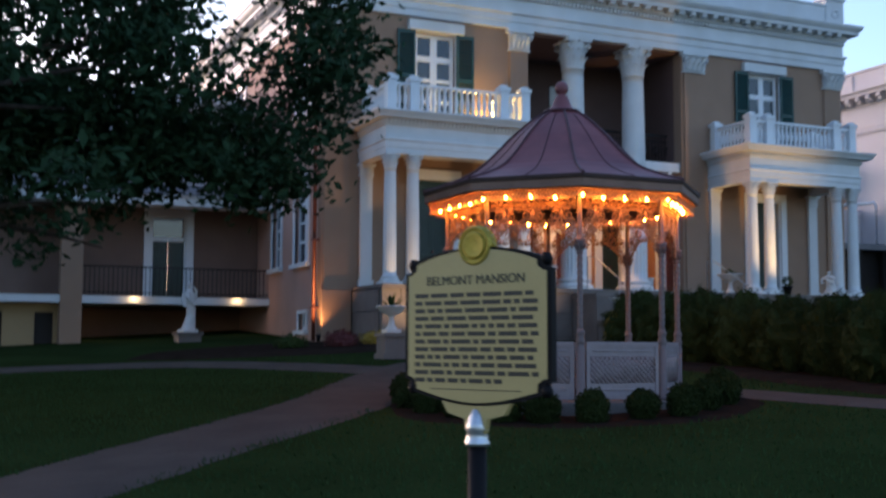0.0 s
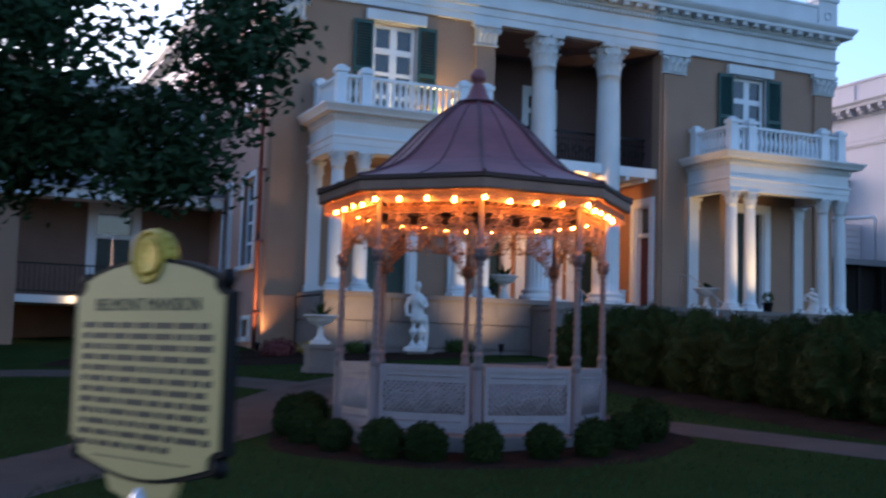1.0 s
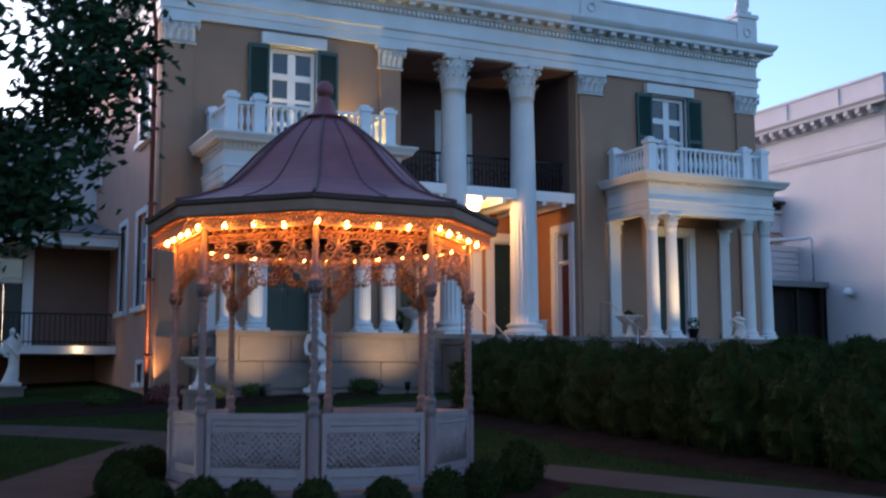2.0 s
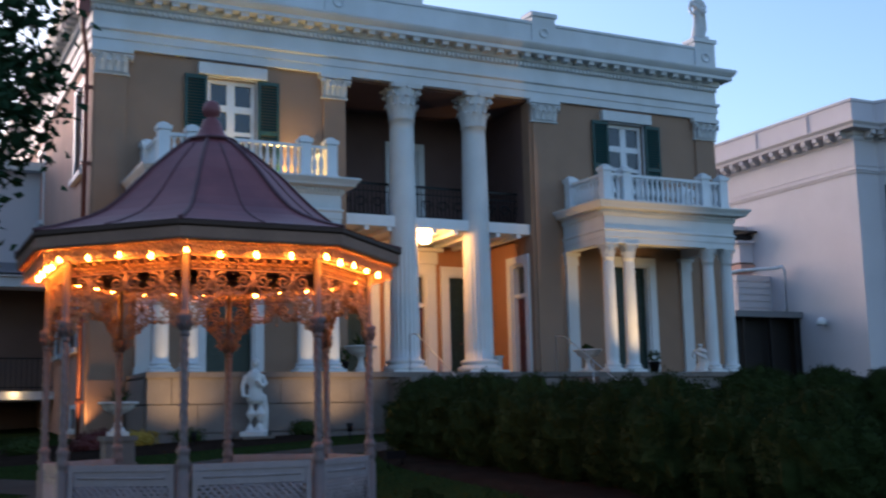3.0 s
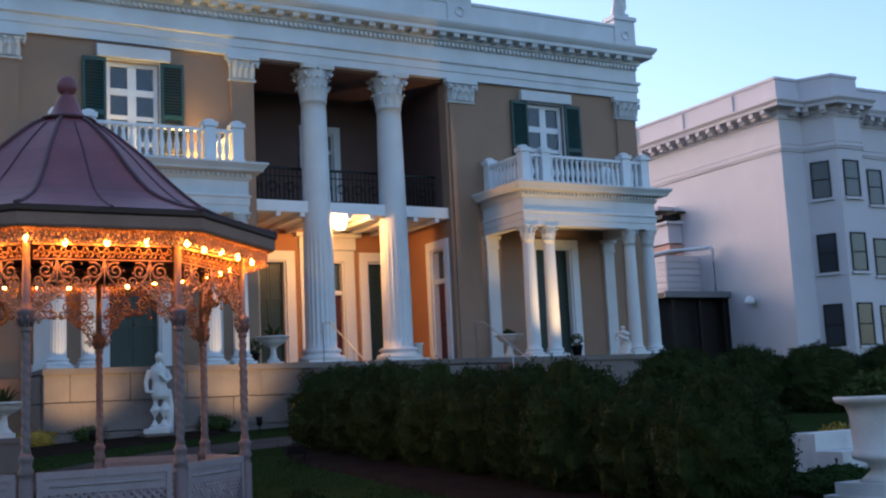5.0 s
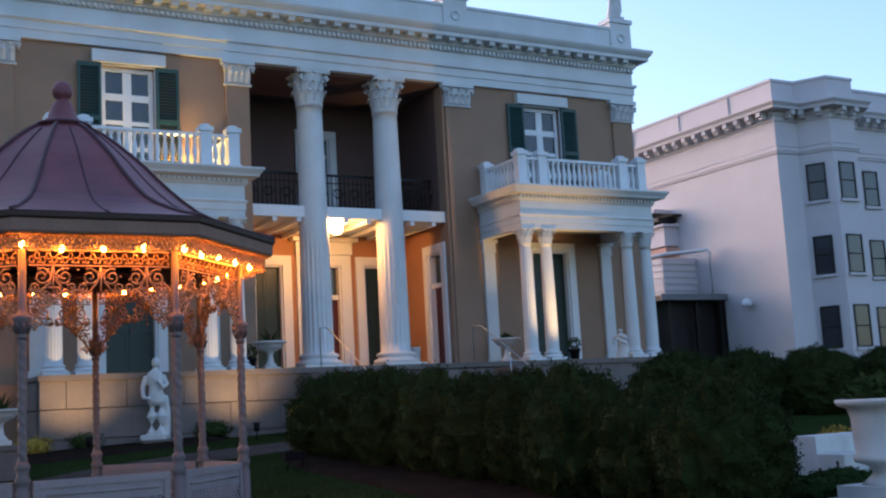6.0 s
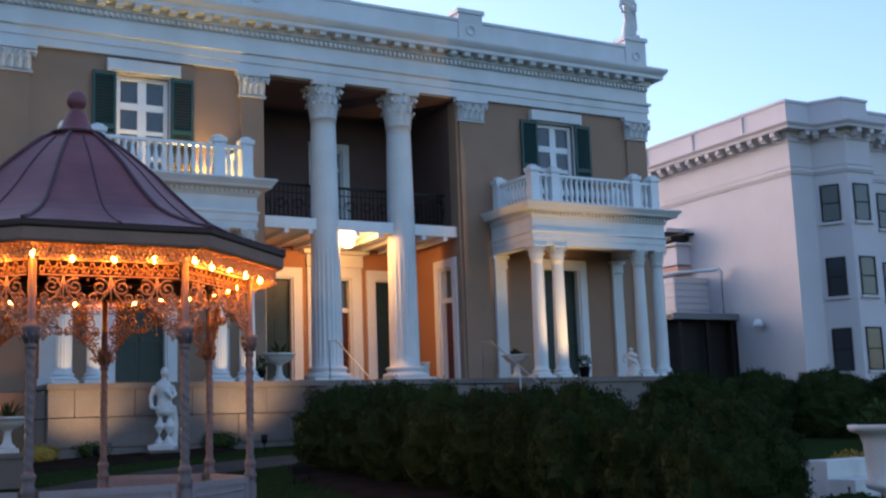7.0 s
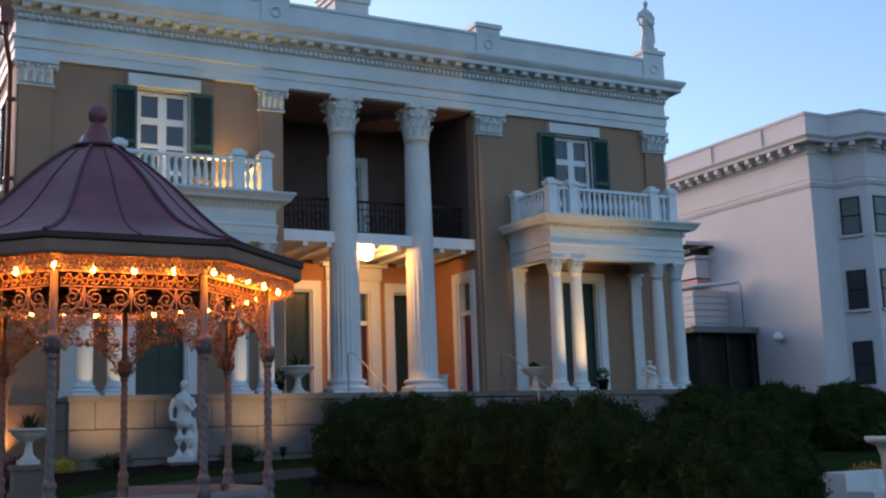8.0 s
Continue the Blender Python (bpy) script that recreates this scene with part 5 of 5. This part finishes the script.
mpart("bracket", bm, SIGN, mk, "cream-yellow cast bracket")
mpart("socket", lathe(bmesh.new(), [(0.068, 0.98), (0.072, 1.0), (0.062, 1.015), (0.06, 1.06), (0.068, 1.075), (0.056, 1.11), (0.045, 1.15), (0.025, 1.185), (0.001, 1.195)], 14), STEEL, mk, "bare steel socket")
mpart("post", lathe(bmesh.new(), [(0.054, -0.1), (0.053, 0.985)], 14), BLACKP, mk, "black steel post")
mk.rotation_euler[2] = MT
mk.scale = (1.07, 1.07, 1.045)


# ---- statues, urns and plants ----


def fuse(ob, size):
    m = ob.modifiers.new("fuse", "REMESH")
    m.mode, m.voxel_size, m.use_smooth_shade = "VOXEL", size, True
    return ob


def figure(at, h, turn, label, hand=0.0, lean=0.0, legs=False):
    """A standing draped marble figure on a small base; one plain mesh."""
    bm = bmesh.new()
    s = h / 1.6
    box(bm, -0.26 * s, 0.26 * s, -0.22 * s, 0.22 * s, 0, 0.1 * s)
    low = [(0.12 * s, 0.66 * s), (0.18 * s, 0.72 * s)] if legs else [(0.22 * s, 0.08 * s), (0.2 * s, 0.3 * s), (0.15 * s, 0.55 * s)]
    if legs:
        tube(bm, [(-0.1 * s, -0.06 * s, 0.1 * s), (-0.085 * s, 0, 0.16 * s), (-0.085 * s, -0.03 * s, 0.45 * s), (-0.08 * s, 0, 0.8 * s)], [0.085 * s, 0.083 * s, 0.108 * s, 0.12 * s], 9)
        tube(bm, [(0.08 * s, -0.1 * s, 0.1 * s), (0.09 * s, -0.03 * s, 0.16 * s), (0.09 * s, -0.04 * s, 0.45 * s), (0.08 * s, 0, 0.8 * s)], [0.085 * s, 0.083 * s, 0.108 * s, 0.12 * s], 9)
        tube(bm, [(0.2 * s, 0.06 * s, 0.08 * s), (0.2 * s, 0.05 * s, 0.5 * s), (0.18 * s, 0.02 * s, 0.85 * s)], [0.08 * s, 0.07 * s, 0.05 * s], 9)
    lathe(bm, low + [(0.16 * s, 0.85 * s), (0.13 * s, 1.0 * s), (0.17 * s, 1.2 * s), (0.14 * s, 1.3 * s), (0.05 * s, 1.36 * s)], 14)
    for v in bm.verts:
        if v.co.z > 0.1 * s:
            v.co.y *= 0.72
            a = math.atan2(v.co.y, v.co.x)
            f = 1 + 0.1 * math.sin(7 * a + v.co.z * 4 / s) * max(0, 1 - v.co.z / (1.2 * s))
            v.co.x, v.co.y = v.co.x * f + lean * math.sin(v.co.z / s * 2.2) * 0.05 * s, v.co.y * f
    tube(bm, [(0.02 * s, 0, 1.3 * s), (0.02 * s, 0, 1.42 * s)], 0.05 * s, 8)
    bmesh.ops.create_icosphere(bm, subdivisions=2, radius=0.095 * s, matrix=Matrix.Translation((0.03 * s, -0.01, 1.5 * s)) @ Matrix.Diagonal((0.85, 1, 1.15, 1)))
    tube(bm, [(-0.16 * s, 0, 1.24 * s), (-0.23 * s, -0.02, 1.02 * s), (-0.2 * s, -0.1 * s, 0.82 * s), (-0.1 * s, -0.14 * s, 0.8 * s)], [0.055 * s, 0.05 * s, 0.045 * s, 0.035 * s], 8)
    up = 1.0 + hand
    tube(bm, [(0.17 * s, 0, 1.24 * s), (0.24 * s, -0.04, 1.06 * s), (0.2 * s, -0.14 * s, up * s), (0.08 * s, -0.16 * s, (up + 0.14) * s)], [0.055 * s, 0.05 * s, 0.045 * s, 0.035 * s], 8)
    if not legs:
        tube(bm, [(-0.19 * s, 0.03, 1.22 * s), (-0.05 * s, -0.13 * s, 1.05 * s), (0.12 * s, -0.15 * s, 0.85 * s), (0.2 * s, 0, 0.75 * s), (0.24 * s, 0.05, 0.3 * s)], [0.04 * s, 0.045 * s, 0.05 * s, 0.06 * s, 0.05 * s], 7)
    ob = new("statue", mesh_of("statue", bm, MARBLE))
    ob.matrix_basis = pose(*at, 0, 0, turn)
    fuse(ob, 0.022 * s)
    return tagged(ob, label, "statue", "garden statues")


def plinth(at, w, h, label):
    x, y, z = at
    return solid("plinth", boxes((x - w, x + w, y - w, y + w, z, z + h * 0.2), (x - w * 0.86, x + w * 0.86, y - w * 0.86, y + w * 0.86, z + h * 0.2, z + h * 0.85), (x - w, x + w, y - w, y + w, z + h * 0.85, z + h)), STONE, label, "plinth", at=(x, y, z))


figure((11.9, 25.6, 1.81), 1.64, -25, "white marble standing figure before the stone terrace", 0.0, 0.6, True)
plinth((11.9, 25.6, 1.5), 0.34, 0.31, "low stone plinth under a marble figure")
figure((6.05, 31.2, 1.98), 1.4, 20, "white marble bowed figure on the lawn by the wing", 0.3, 2.2)
plinth((6.05, 31.2, 1.55), 0.36, 0.43, "low dark stone plinth on the lawn")
figure((26.6, FY + 0.17, 13.24), 1.62, -20, "weathered marble figure on the parapet corner", -0.15, 0.5)
figure((24.15, 26.1, PZ), 0.74, -60, "small white seated garden figure on the porch terrace", 0.1, 1.5).scale = (1.75, 1.5, 1.0)
rng = random.Random(3)


def leafy(rx, ry, rz, n, size, core, lump, seed, flat=0.4):
    """A clipped shrub: lumpy core under many small folded leaves; centre at 0."""
    bm = bmesh.new()
    r = random.Random(seed)

    def bulge(d):
        d = Vector(d)
        return 1 + lump * (0.6 * noise.noise(d * 1.7 + Vector((seed * 3.7, 0, 0))) + 0.7 * noise.noise(d * 4.2 + Vector((0, seed, 0))) + 0.5 * noise.noise(d * 9.0 + Vector((0, 0, seed))))
    verts, faces = [], []
    if core:
        n0 = 36
        for j in range(19):
            th = math.pi * j / 18
            for k in range(n0):
                ph = 2 * math.pi * k / n0
                d = (math.sin(th) * math.cos(ph), math.sin(th) * math.sin(ph), math.cos(th))
                b = bulge(d) * core
                verts.append((d[0] * rx * b, d[1] * ry * b, d[2] * rz * b))
        for j in range(18):
            for k in range(n0):
                faces.append((j * n0 + k, j * n0 + (k + 1) % n0, (j + 1) * n0 + (k + 1) % n0, (j + 1) * n0 + k))
    for i in range(n):
        z = r.uniform(-0.95, 1)
        ph = r.uniform(0, 2 * math.pi)
        q = math.sqrt(1 - z * z)
        d = Vector((q * math.cos(ph), q * math.sin(ph), z))
        b = bulge(d) * (r.uniform(0.88, 1.0) + 0.05 * r.random() ** 4 if core else r.uniform(0.5, 1.0))
        c = Vector((d.x * rx * b, d.y * ry * b, d.z * rz * b))
        u = Vector((r.uniform(-1, 1), r.uniform(-1, 1), r.uniform(-1, 1)))
        u = (u + d * 0.3).normalized()
        w = u.cross(Vector((r.uniform(-1, 1), r.uniform(-1, 1), r.uniform(-1, 1)))).normalized()
        s = size * r.uniform(0.6, 1.3)
        m = len(verts)
        fold = u.cross(w) * s * 0.25
        verts += [tuple(c - u * s), tuple(c + w * s * 0.5 + fold), tuple(c + u * s), tuple(c - w * s * 0.5 + fold)]
        faces += [(m, m + 1, m + 2), (m, m + 2, m + 3)]
    bm.free()
    return verts, faces


def leaf_mesh(name, vf, material):
    me = bpy.data.meshes.new(name)
    me.from_pydata(vf[0], [], vf[1])
    me.materials.append(material)
    me.update()
    return me


hedge_me = [leaf_mesh("shrub", leafy(1.0, 0.95, 0.78, 20000, 0.024, 0.93, 0.34, s), LEAF) for s in (1, 2, 3)]


stem_me = mesh_of("stem", tube(bmesh.new(), [(0, 0, -0.1), (0.01, 0, 0.12), (0, 0.01, 0.3)], [0.045, 0.035, 0.02], 6), BARK)


def bush(me, x, y, z, up, size, label, group):
    """A shrub: foliage and a short stem under an Empty at the ground."""
    s = thing("shrub", (x, y, z), label, "shrub", group)
    o = new("foliage", me)
    o.parent = s
    o.matrix_basis = pose(0, 0, up, 0, 0, rng.uniform(0, 360)) @ Matrix.Diagonal((*size, 1))
    o = new("stem", stem_me)
    o.parent = s
    return s


def shrub(me, x, y, r, h, label, group, sink=0.82):
    return bush(me, x, y, gz(x, y), h * 0.5 * sink, (r, r, h / 1.5), label, group)


for k in range(9):
    y = 10.9 + k * 1.16
    shrub(hedge_me[k % 3], 13.38 + rng.uniform(-0.16, 0.16), y, rng.uniform(0.64, 0.72), 1.45 + rng.uniform(-0.09, 0.08), "dense dark green clipped shrub in the hedge row", "hedge row")
for k in range(6):
    shrub(hedge_me[(k + 1) % 3], 22.9 + k * 1.15, 22.6 - k * 1.0, 1.0, 1.5, "dark green clipped shrub by the far walk", "far hedge")
small_me = [leaf_mesh("shrub", leafy(0.225, 0.225, 0.25, 2200, 0.021, 0.86, 0.26, s), LEAF) for s in (7, 8, 9)]
for k in range(22):
    a = radians(103 + 16.4 * k)
    if (118 + 16.4 * k) % 360 < 140:
        continue
    x, y = GX + 2.25 * math.cos(a) + rng.uniform(-0.07, 0.07), GY + 2.25 * math.sin(a) + rng.uniform(-0.07, 0.07)
    s = rng.uniform(0.84, 1.12)
    bush(small_me[k % 3], x, y, gz(x, y), 0.17, (s, s, s * rng.uniform(0.85, 1.1)), "small round boxwood at the gazebo's foot", "boxwood ring")
# Yellow leaf colour stands for floodlight on the hedge's last mound.
floodlit_me = leaf_mesh("shrub", leafy(0.45, 0.45, 0.55, 1500, 0.04, 0.85, 0.25, 21), YLEAF)
shrub(floodlit_me, 13.05, 20.35, 0.85, 1.35, "shrub at the hedge's end coloured yellow for floodlit leaves", "")


def urn(at, s, label, plant):
    u = thing("urn", at, label, "urn", "stone urns")
    x, y, z = at
    bm = boxes((x - 0.22 * s, x + 0.22 * s, y - 0.22 * s, y + 0.22 * s, z, z + 0.1 * s))
    lathe(bm, [(0.2 * s, z + 0.1 * s), (0.17 * s, z + 0.14 * s), (0.1 * s, z + 0.22 * s), (0.085 * s, z + 0.32 * s), (0.07 * s, z + 0.45 * s), (0.13 * s, z + 0.52 * s), (0.28 * s, z + 0.58 * s), (0.37 * s, z + 0.66 * s), (0.39 * s, z + 0.73 * s), (0.46 * s, z + 0.74 * s), (0.47 * s, z + 0.79 * s), (0.36 * s, z + 0.79 * s), (0.3 * s, z + 0.72 * s), (0.001, z + 0.7 * s)], 24, at=(x, y))
    part("bowl", bm, MARBLE, u)
    if plant:
        r = random.Random(int(x * 100))
        verts, faces = [], []
        for i in range(26 if plant == "spiky" else 90):
            a, t = r.uniform(0, 6.28), r.uniform(0.15, 1.0)
            L = (0.55 if plant == "spiky" else 0.3) * s * r.uniform(0.6, 1.1)
            d = Vector((math.cos(a) * t, math.sin(a) * t, 1.1 - 0.5 * t)).normalized()
            w = Vector((-math.sin(a), math.cos(a), 0)) * (0.03 if plant == "spiky" else 0.05) * s
            b0 = Vector((x, y, z + 0.72 * s)) + Vector((d.x, d.y, 0)) * 0.12 * s * r.random()
            mid, tip = b0 + d * L * 0.6, b0 + d * L + Vector((0, 0, -0.12 * L))
            m = len(verts)
            verts += [tuple(b0 - w * 0.5), tuple(b0 + w * 0.5), tuple(mid + w), tuple(mid - w), tuple(tip)]
            faces += [(m, m + 1, m + 2, m + 3), (m + 3, m + 2, m + 4)]
        me = leaf_mesh("leaves", (verts, faces), RLEAF if plant == "red" else PLANT)
        o = new("leaves", me)
        o.parent = u
        o.location = -Vector(at)
    return u


urn((14.97, 27.15, PZ), 0.84, "white stone urn with spiky green leaves on the terrace", "spiky")
urn((21.33, 27.15, PZ), 0.8, "white stone urn with green leaves on the terrace", "green")
urn((15.4, 23.9, 2.3), 0.7, "low stone bowl of dark red flowers on the step wall", "red")
urn((8.45, 22.1, 1.9), 0.72, "pale stone urn on a stone block in the planting bed", "spiky")
plinth((8.45, 22.1, 1.35), 0.28, 0.55, "rough stone block under an urn")
pl = thing("planter", (14.8, 10.16, 0.85), "large pale stone garden planter on a stepped foot with green planting", "planter")
bm = boxes((14.32, 15.28, 9.68, 10.64, 0.7, 1.02), (14.4, 15.2, 9.76, 10.56, 1.02, 1.14))
part("foot", bm, MARBLE, pl)
part("bowl", lathe(bmesh.new(), [(0.34, 1.14), (0.27, 1.2), (0.22, 1.25), (0.26, 1.32), (0.38, 1.36), (0.39, 1.41), (0.36, 1.43), (0.37, 1.6), (0.38, 1.78), (0.41, 1.87), (0.49, 1.9), (0.51, 1.93), (0.51, 1.96), (0.43, 1.96), (0.38, 1.9), (0.001, 1.88)], 28, at=(14.8, 10.16)), MARBLE, pl)
o = new("leaves", leaf_mesh("leaves", leafy(0.42, 0.42, 0.2, 900, 0.04, 0.0, 0.2, 77), PLANT))
o.parent = pl
o.location = (0, 0, 2.02 - 0.85)
solid("low_wall", boxes((16.25, 20.2, 12.5, 12.9, 0.9, 1.52), (16.2, 20.2, 12.05, 12.5, 0.9, 1.31)), MARBLE, "low white marble edging steps beyond the hedge", "wall", at=(16, 12.5, 1.0))
for k, (x, y, m_) in enumerate(((17.9, 13.7, YLEAF), (17.0, 13.9, PLANT), (18.8, 13.8, PLANT), (9.6, 26.0, YLEAF), (8.6, 25.7, RLEAF), (10.6, 26.1, PLANT), (7.4, 25.9, PLANT), (13.2, 26.0, PLANT), (9.0, 26.9, RLEAF))):
    me = leaf_mesh("bedding_plant", leafy(0.42, 0.3, 0.22, 520, 0.03, 0.75, 0.3, 30 + k), m_)
    o = new("bedding_plant", me)
    o.location = (x, y, gz(x, y) + 0.18)
    tagged(o, {"yellow_flowers_and_lit_leaves": "yellow bedding flowers", "dark_red_flowers": "dark red bedding flowers"}.get(m_.name, "leafy green bedding plants") + " in a planting bed", "flowers", "bedding plants")
for x, y, z in ((8.7, 27.8, 1.84), (10.4, 24.7, 1.86), (13.7, 24.7, 1.96), (22.2, 24.7, 2.5)):
    f = thing("floodlight", (x, y, z), "small black garden floodlight by the wall", "light", "floodlights")
    part("housing", lathe(bmesh.new(), [(0.05, z - 0.1), (0.06, z), (0.075, z + 0.08), (0.07, z + 0.08), (0.05, z + 0.03), (0.001, z + 0.03)], 12, at=(x, y)), BLACKP, f)
    part("stake", boxes((x - 0.012, x + 0.012, y - 0.012, y + 0.012, z - 0.3, z - 0.1)), BLACKP, f)

low_me = leaf_mesh("shrub", leafy(0.42, 0.42, 0.28, 2600, 0.024, 0.88, 0.3, 55), BLADE)
for x, y in ((15.6, 11.6), (16.3, 11.35), (15.0, 11.3)):
    bush(low_me, x, y, gz(x, y), 0.06, (1, 1, 0.6), "low loose green shrub beside the stone planter", "low shrubs")
for x, y, h in ((23.15, 26.75, 0.3), (14.35, 26.75, 0.28)):
    p = thing("flower_pot", (x, y, PZ), "dark clay pot with a small leafy plant on the porch", "pot", "porch pots")
    part("pot", lathe(bmesh.new(), [(0.1, PZ), (0.14, PZ + h * 0.8), (0.16, PZ + h * 0.82), (0.16, PZ + h), (0.13, PZ + h), (0.001, PZ + h * 0.9)], 14, at=(x, y)), BLACKP, p)
    o = new("leaves", leaf_mesh("leaves", leafy(0.18, 0.18, 0.2, 160, 0.04, 0.0, 0.2, int(x * 10)), PLANT))
    o.parent = p
    o.location = (0, 0, h + 0.12)
solid("ash_urn", lathe(bmesh.new(), [(0.14, PZ), (0.15, PZ + 0.04), (0.12, PZ + 0.08), (0.13, PZ + 0.5), (0.15, PZ + 0.52), (0.15, PZ + 0.56), (0.1, PZ + 0.56), (0.001, PZ + 0.54)], 16, at=(19.55, 28.75)), MARBLE, "small white cylindrical stone bin by the portico column", "bin", at=(19.55, 28.75, PZ))
for x, y in ((10.3, 16.6), (12.2, 19.0)):
    z = gz(x, y)
    f = thing("floodlight", (x, y, z), "small black garden floodlight on the lawn", "light", "floodlights")
    part("housing", boxes((x - 0.17, x + 0.17, y - 0.05, y + 0.05, z + 0.14, z + 0.26)), BLACKP, f)
    part("stand", tube(bmesh.new(), [(x - 0.12, y, z - 0.02), (x - 0.12, y, z + 0.16), (x + 0.12, y, z + 0.16), (x + 0.12, y, z - 0.02)], 0.015, 5), BLACKP, f)

# ---- tree ----
tree = thing("tree", (-2.0, 19.6, gz(-2.0, 19.6)), "large dark oak with a spreading low crown over the lawn", "tree")
tz = gz(-2.0, 19.6)
rt = random.Random(8)
bm = tube(bmesh.new(), [(-2.0, 19.6, tz - 0.1), (-2.0, 19.6, tz + 0.3), (-1.95, 19.55, tz + 1.5), (-1.9, 19.6, tz + 3.0), (-1.7, 19.5, tz + 6.0), (-1.8, 19.6, tz + 9.0)], [0.62, 0.46, 0.38, 0.34, 0.22, 0.08], 12)
part("trunk", bm, BARK, tree)
clumps = []
for k in range(22):
    a = rt.uniform(0, 2 * math.pi)
    a = rt.gauss(0.0, 0.7) if k < 12 else a
    L = rt.uniform(4.5, 8.3) if k < 12 else rt.uniform(3.5, 6.5)
    z0 = tz + rt.uniform(2.4, 6.5)
    p0 = Vector((-1.9, 19.6, z0))
    rise = rt.uniform(0.0, 2.6)
    pts = []
    for j in range(9):
        t = j / 8
        q = p0 + Vector((math.cos(a) * L * t, math.sin(a) * L * t * 0.8, rise * t - 1.1 * t * t + 0.18 * math.sin(5 * t + k)))
        q += Vector((0.15 * math.sin(3 * t * k), 0.15 * math.cos(4 * t + k), 0))
        pts.append(q)
        if t > 0.3:
            for q2 in range(1):
                clumps.append(q + Vector((rt.gauss(0, 0.55), rt.gauss(0, 0.6), rt.gauss(0.1, 0.35))))
    part("limb", tube(bmesh.new(), pts[:6], [0.13, 0.11, 0.09, 0.065, 0.04, 0.015], 6), BARK, tree)
for k in range(200):
    th = rt.uniform(-0.6, 1.0)
    ph = rt.uniform(0, 6.28)
    f = rt.uniform(0.55, 1.0)
    clumps.append(Vector((-1.9 + 8.0 * f * math.cos(ph) * math.sqrt(max(0.05, 1 - th * th)), 19.6 + 6.0 * f * math.sin(ph) * math.sqrt(max(0.05, 1 - th * th)), tz + 6.2 + 4.6 * f * th)))
for k in range(62):
    d = Vector((rt.gauss(0, 1), rt.gauss(0, 1), rt.gauss(0, 1))).normalized() * rt.random() ** 0.4
    clumps.append(Vector((4.3 + 2.5 * d.x, 19.4 + 2.2 * d.y, 6.7 + 2.1 * d.z - 0.15 * max(0.0, 2.0 - d.x))))
for k in range(120):
    clumps.append(Vector((rt.uniform(-1.2, 3.4), rt.uniform(18.3, 21.0), rt.uniform(5.0, 9.6))))
for k in range(85):
    clumps.append(Vector((rt.uniform(-0.5, 5.7), rt.uniform(18.4, 20.6), rt.uniform(4.2, 5.7) + 0.06 * k / 85)))
for k in range(26):
    clumps.append(Vector((rt.uniform(5.5, 6.7), rt.uniform(18.8, 20.2), rt.uniform(5.7, 8.7))))
kept = []
for c in clumps:
    thin = 3.5 < c.x < 5.3 and 6.0 < c.z < 8.2
    if (c.x > 2.0 and c.z < 4.05) or (thin and rt.random() < 0.7) or (c.x > 6.4 and c.z < 4.9):
        continue
    kept.append(c)
clumps = kept
verts, faces = [], []
for c in clumps:
    for i in range(62):
        p = c + Vector((rt.gauss(0, 0.3), rt.gauss(0, 0.3), rt.gauss(0, 0.2)))
        u = Vector((rt.uniform(-1, 1), rt.uniform(-1, 1), rt.uniform(-0.8, 0.4))).normalized()
        w = u.cross(Vector((rt.uniform(-1, 1), rt.uniform(-1, 1), rt.uniform(-1, 1)))).normalized()
        s = rt.uniform(0.075, 0.14)
        m = len(verts)
        fold = u.cross(w) * s * 0.2
        verts += [tuple(p - u * s), tuple(p + w * s * 0.5 + fold), tuple(p + u * s), tuple(p - w * s * 0.5 + fold)]
        faces += [(m, m + 1, m + 2), (m, m + 2, m + 3)]
o = new("crown", leaf_mesh("crown", (verts, faces), TLEAF))
o.parent = tree
o.location = -tree.location

# ---- grass blades ----
rg = random.Random(4)
verts, faces = [], []
PATHS = [*zip(LEFT_WALK, LEFT_WALK[1:]), *zip(RIGHT_WALK, RIGHT_WALK[1:]), *zip(FAR_WALK, FAR_WALK[1:])]


def off_lawn(x, y):
    if math.hypot(x - GX, y - GY) < 2.75 or (abs(x - 13.4) < 1.3 and abs(y - 15.3) < 6.4):
        return True
    for (ax, ay), (bx, by) in PATHS:
        L2 = (bx - ax) ** 2 + (by - ay) ** 2
        t = max(0, min(1, ((x - ax) * (bx - ax) + (y - ay) * (by - ay)) / L2))
        if math.hypot(x - ax - t * (bx - ax), y - ay - t * (by - ay)) < 0.72:
            return True
    return False


for i in range(42000):
    y = 4.0 + 20.0 * rg.random() ** 1.3
    x = rg.uniform(-3.0, 13.0)
    if off_lawn(x, y):
        continue
    z = gz(x, y) - 0.005
    a, h = rg.uniform(0, 6.28), rg.uniform(0.03, 0.075)
    dx, dy = math.cos(a) * 0.012, math.sin(a) * 0.012
    lx, ly = rg.gauss(0, 0.02), rg.gauss(0, 0.02)
    m = len(verts)
    verts += [(x - dx, y - dy, z), (x + dx, y + dy, z), (x + lx, y + ly, z + h)]
    faces.append((m, m + 1, m + 2))
o = new("grass", leaf_mesh("grass", (verts, faces), BLADE))
tagged(o, "short dark green grass blades on the lawn", "grass", kind="stuff")
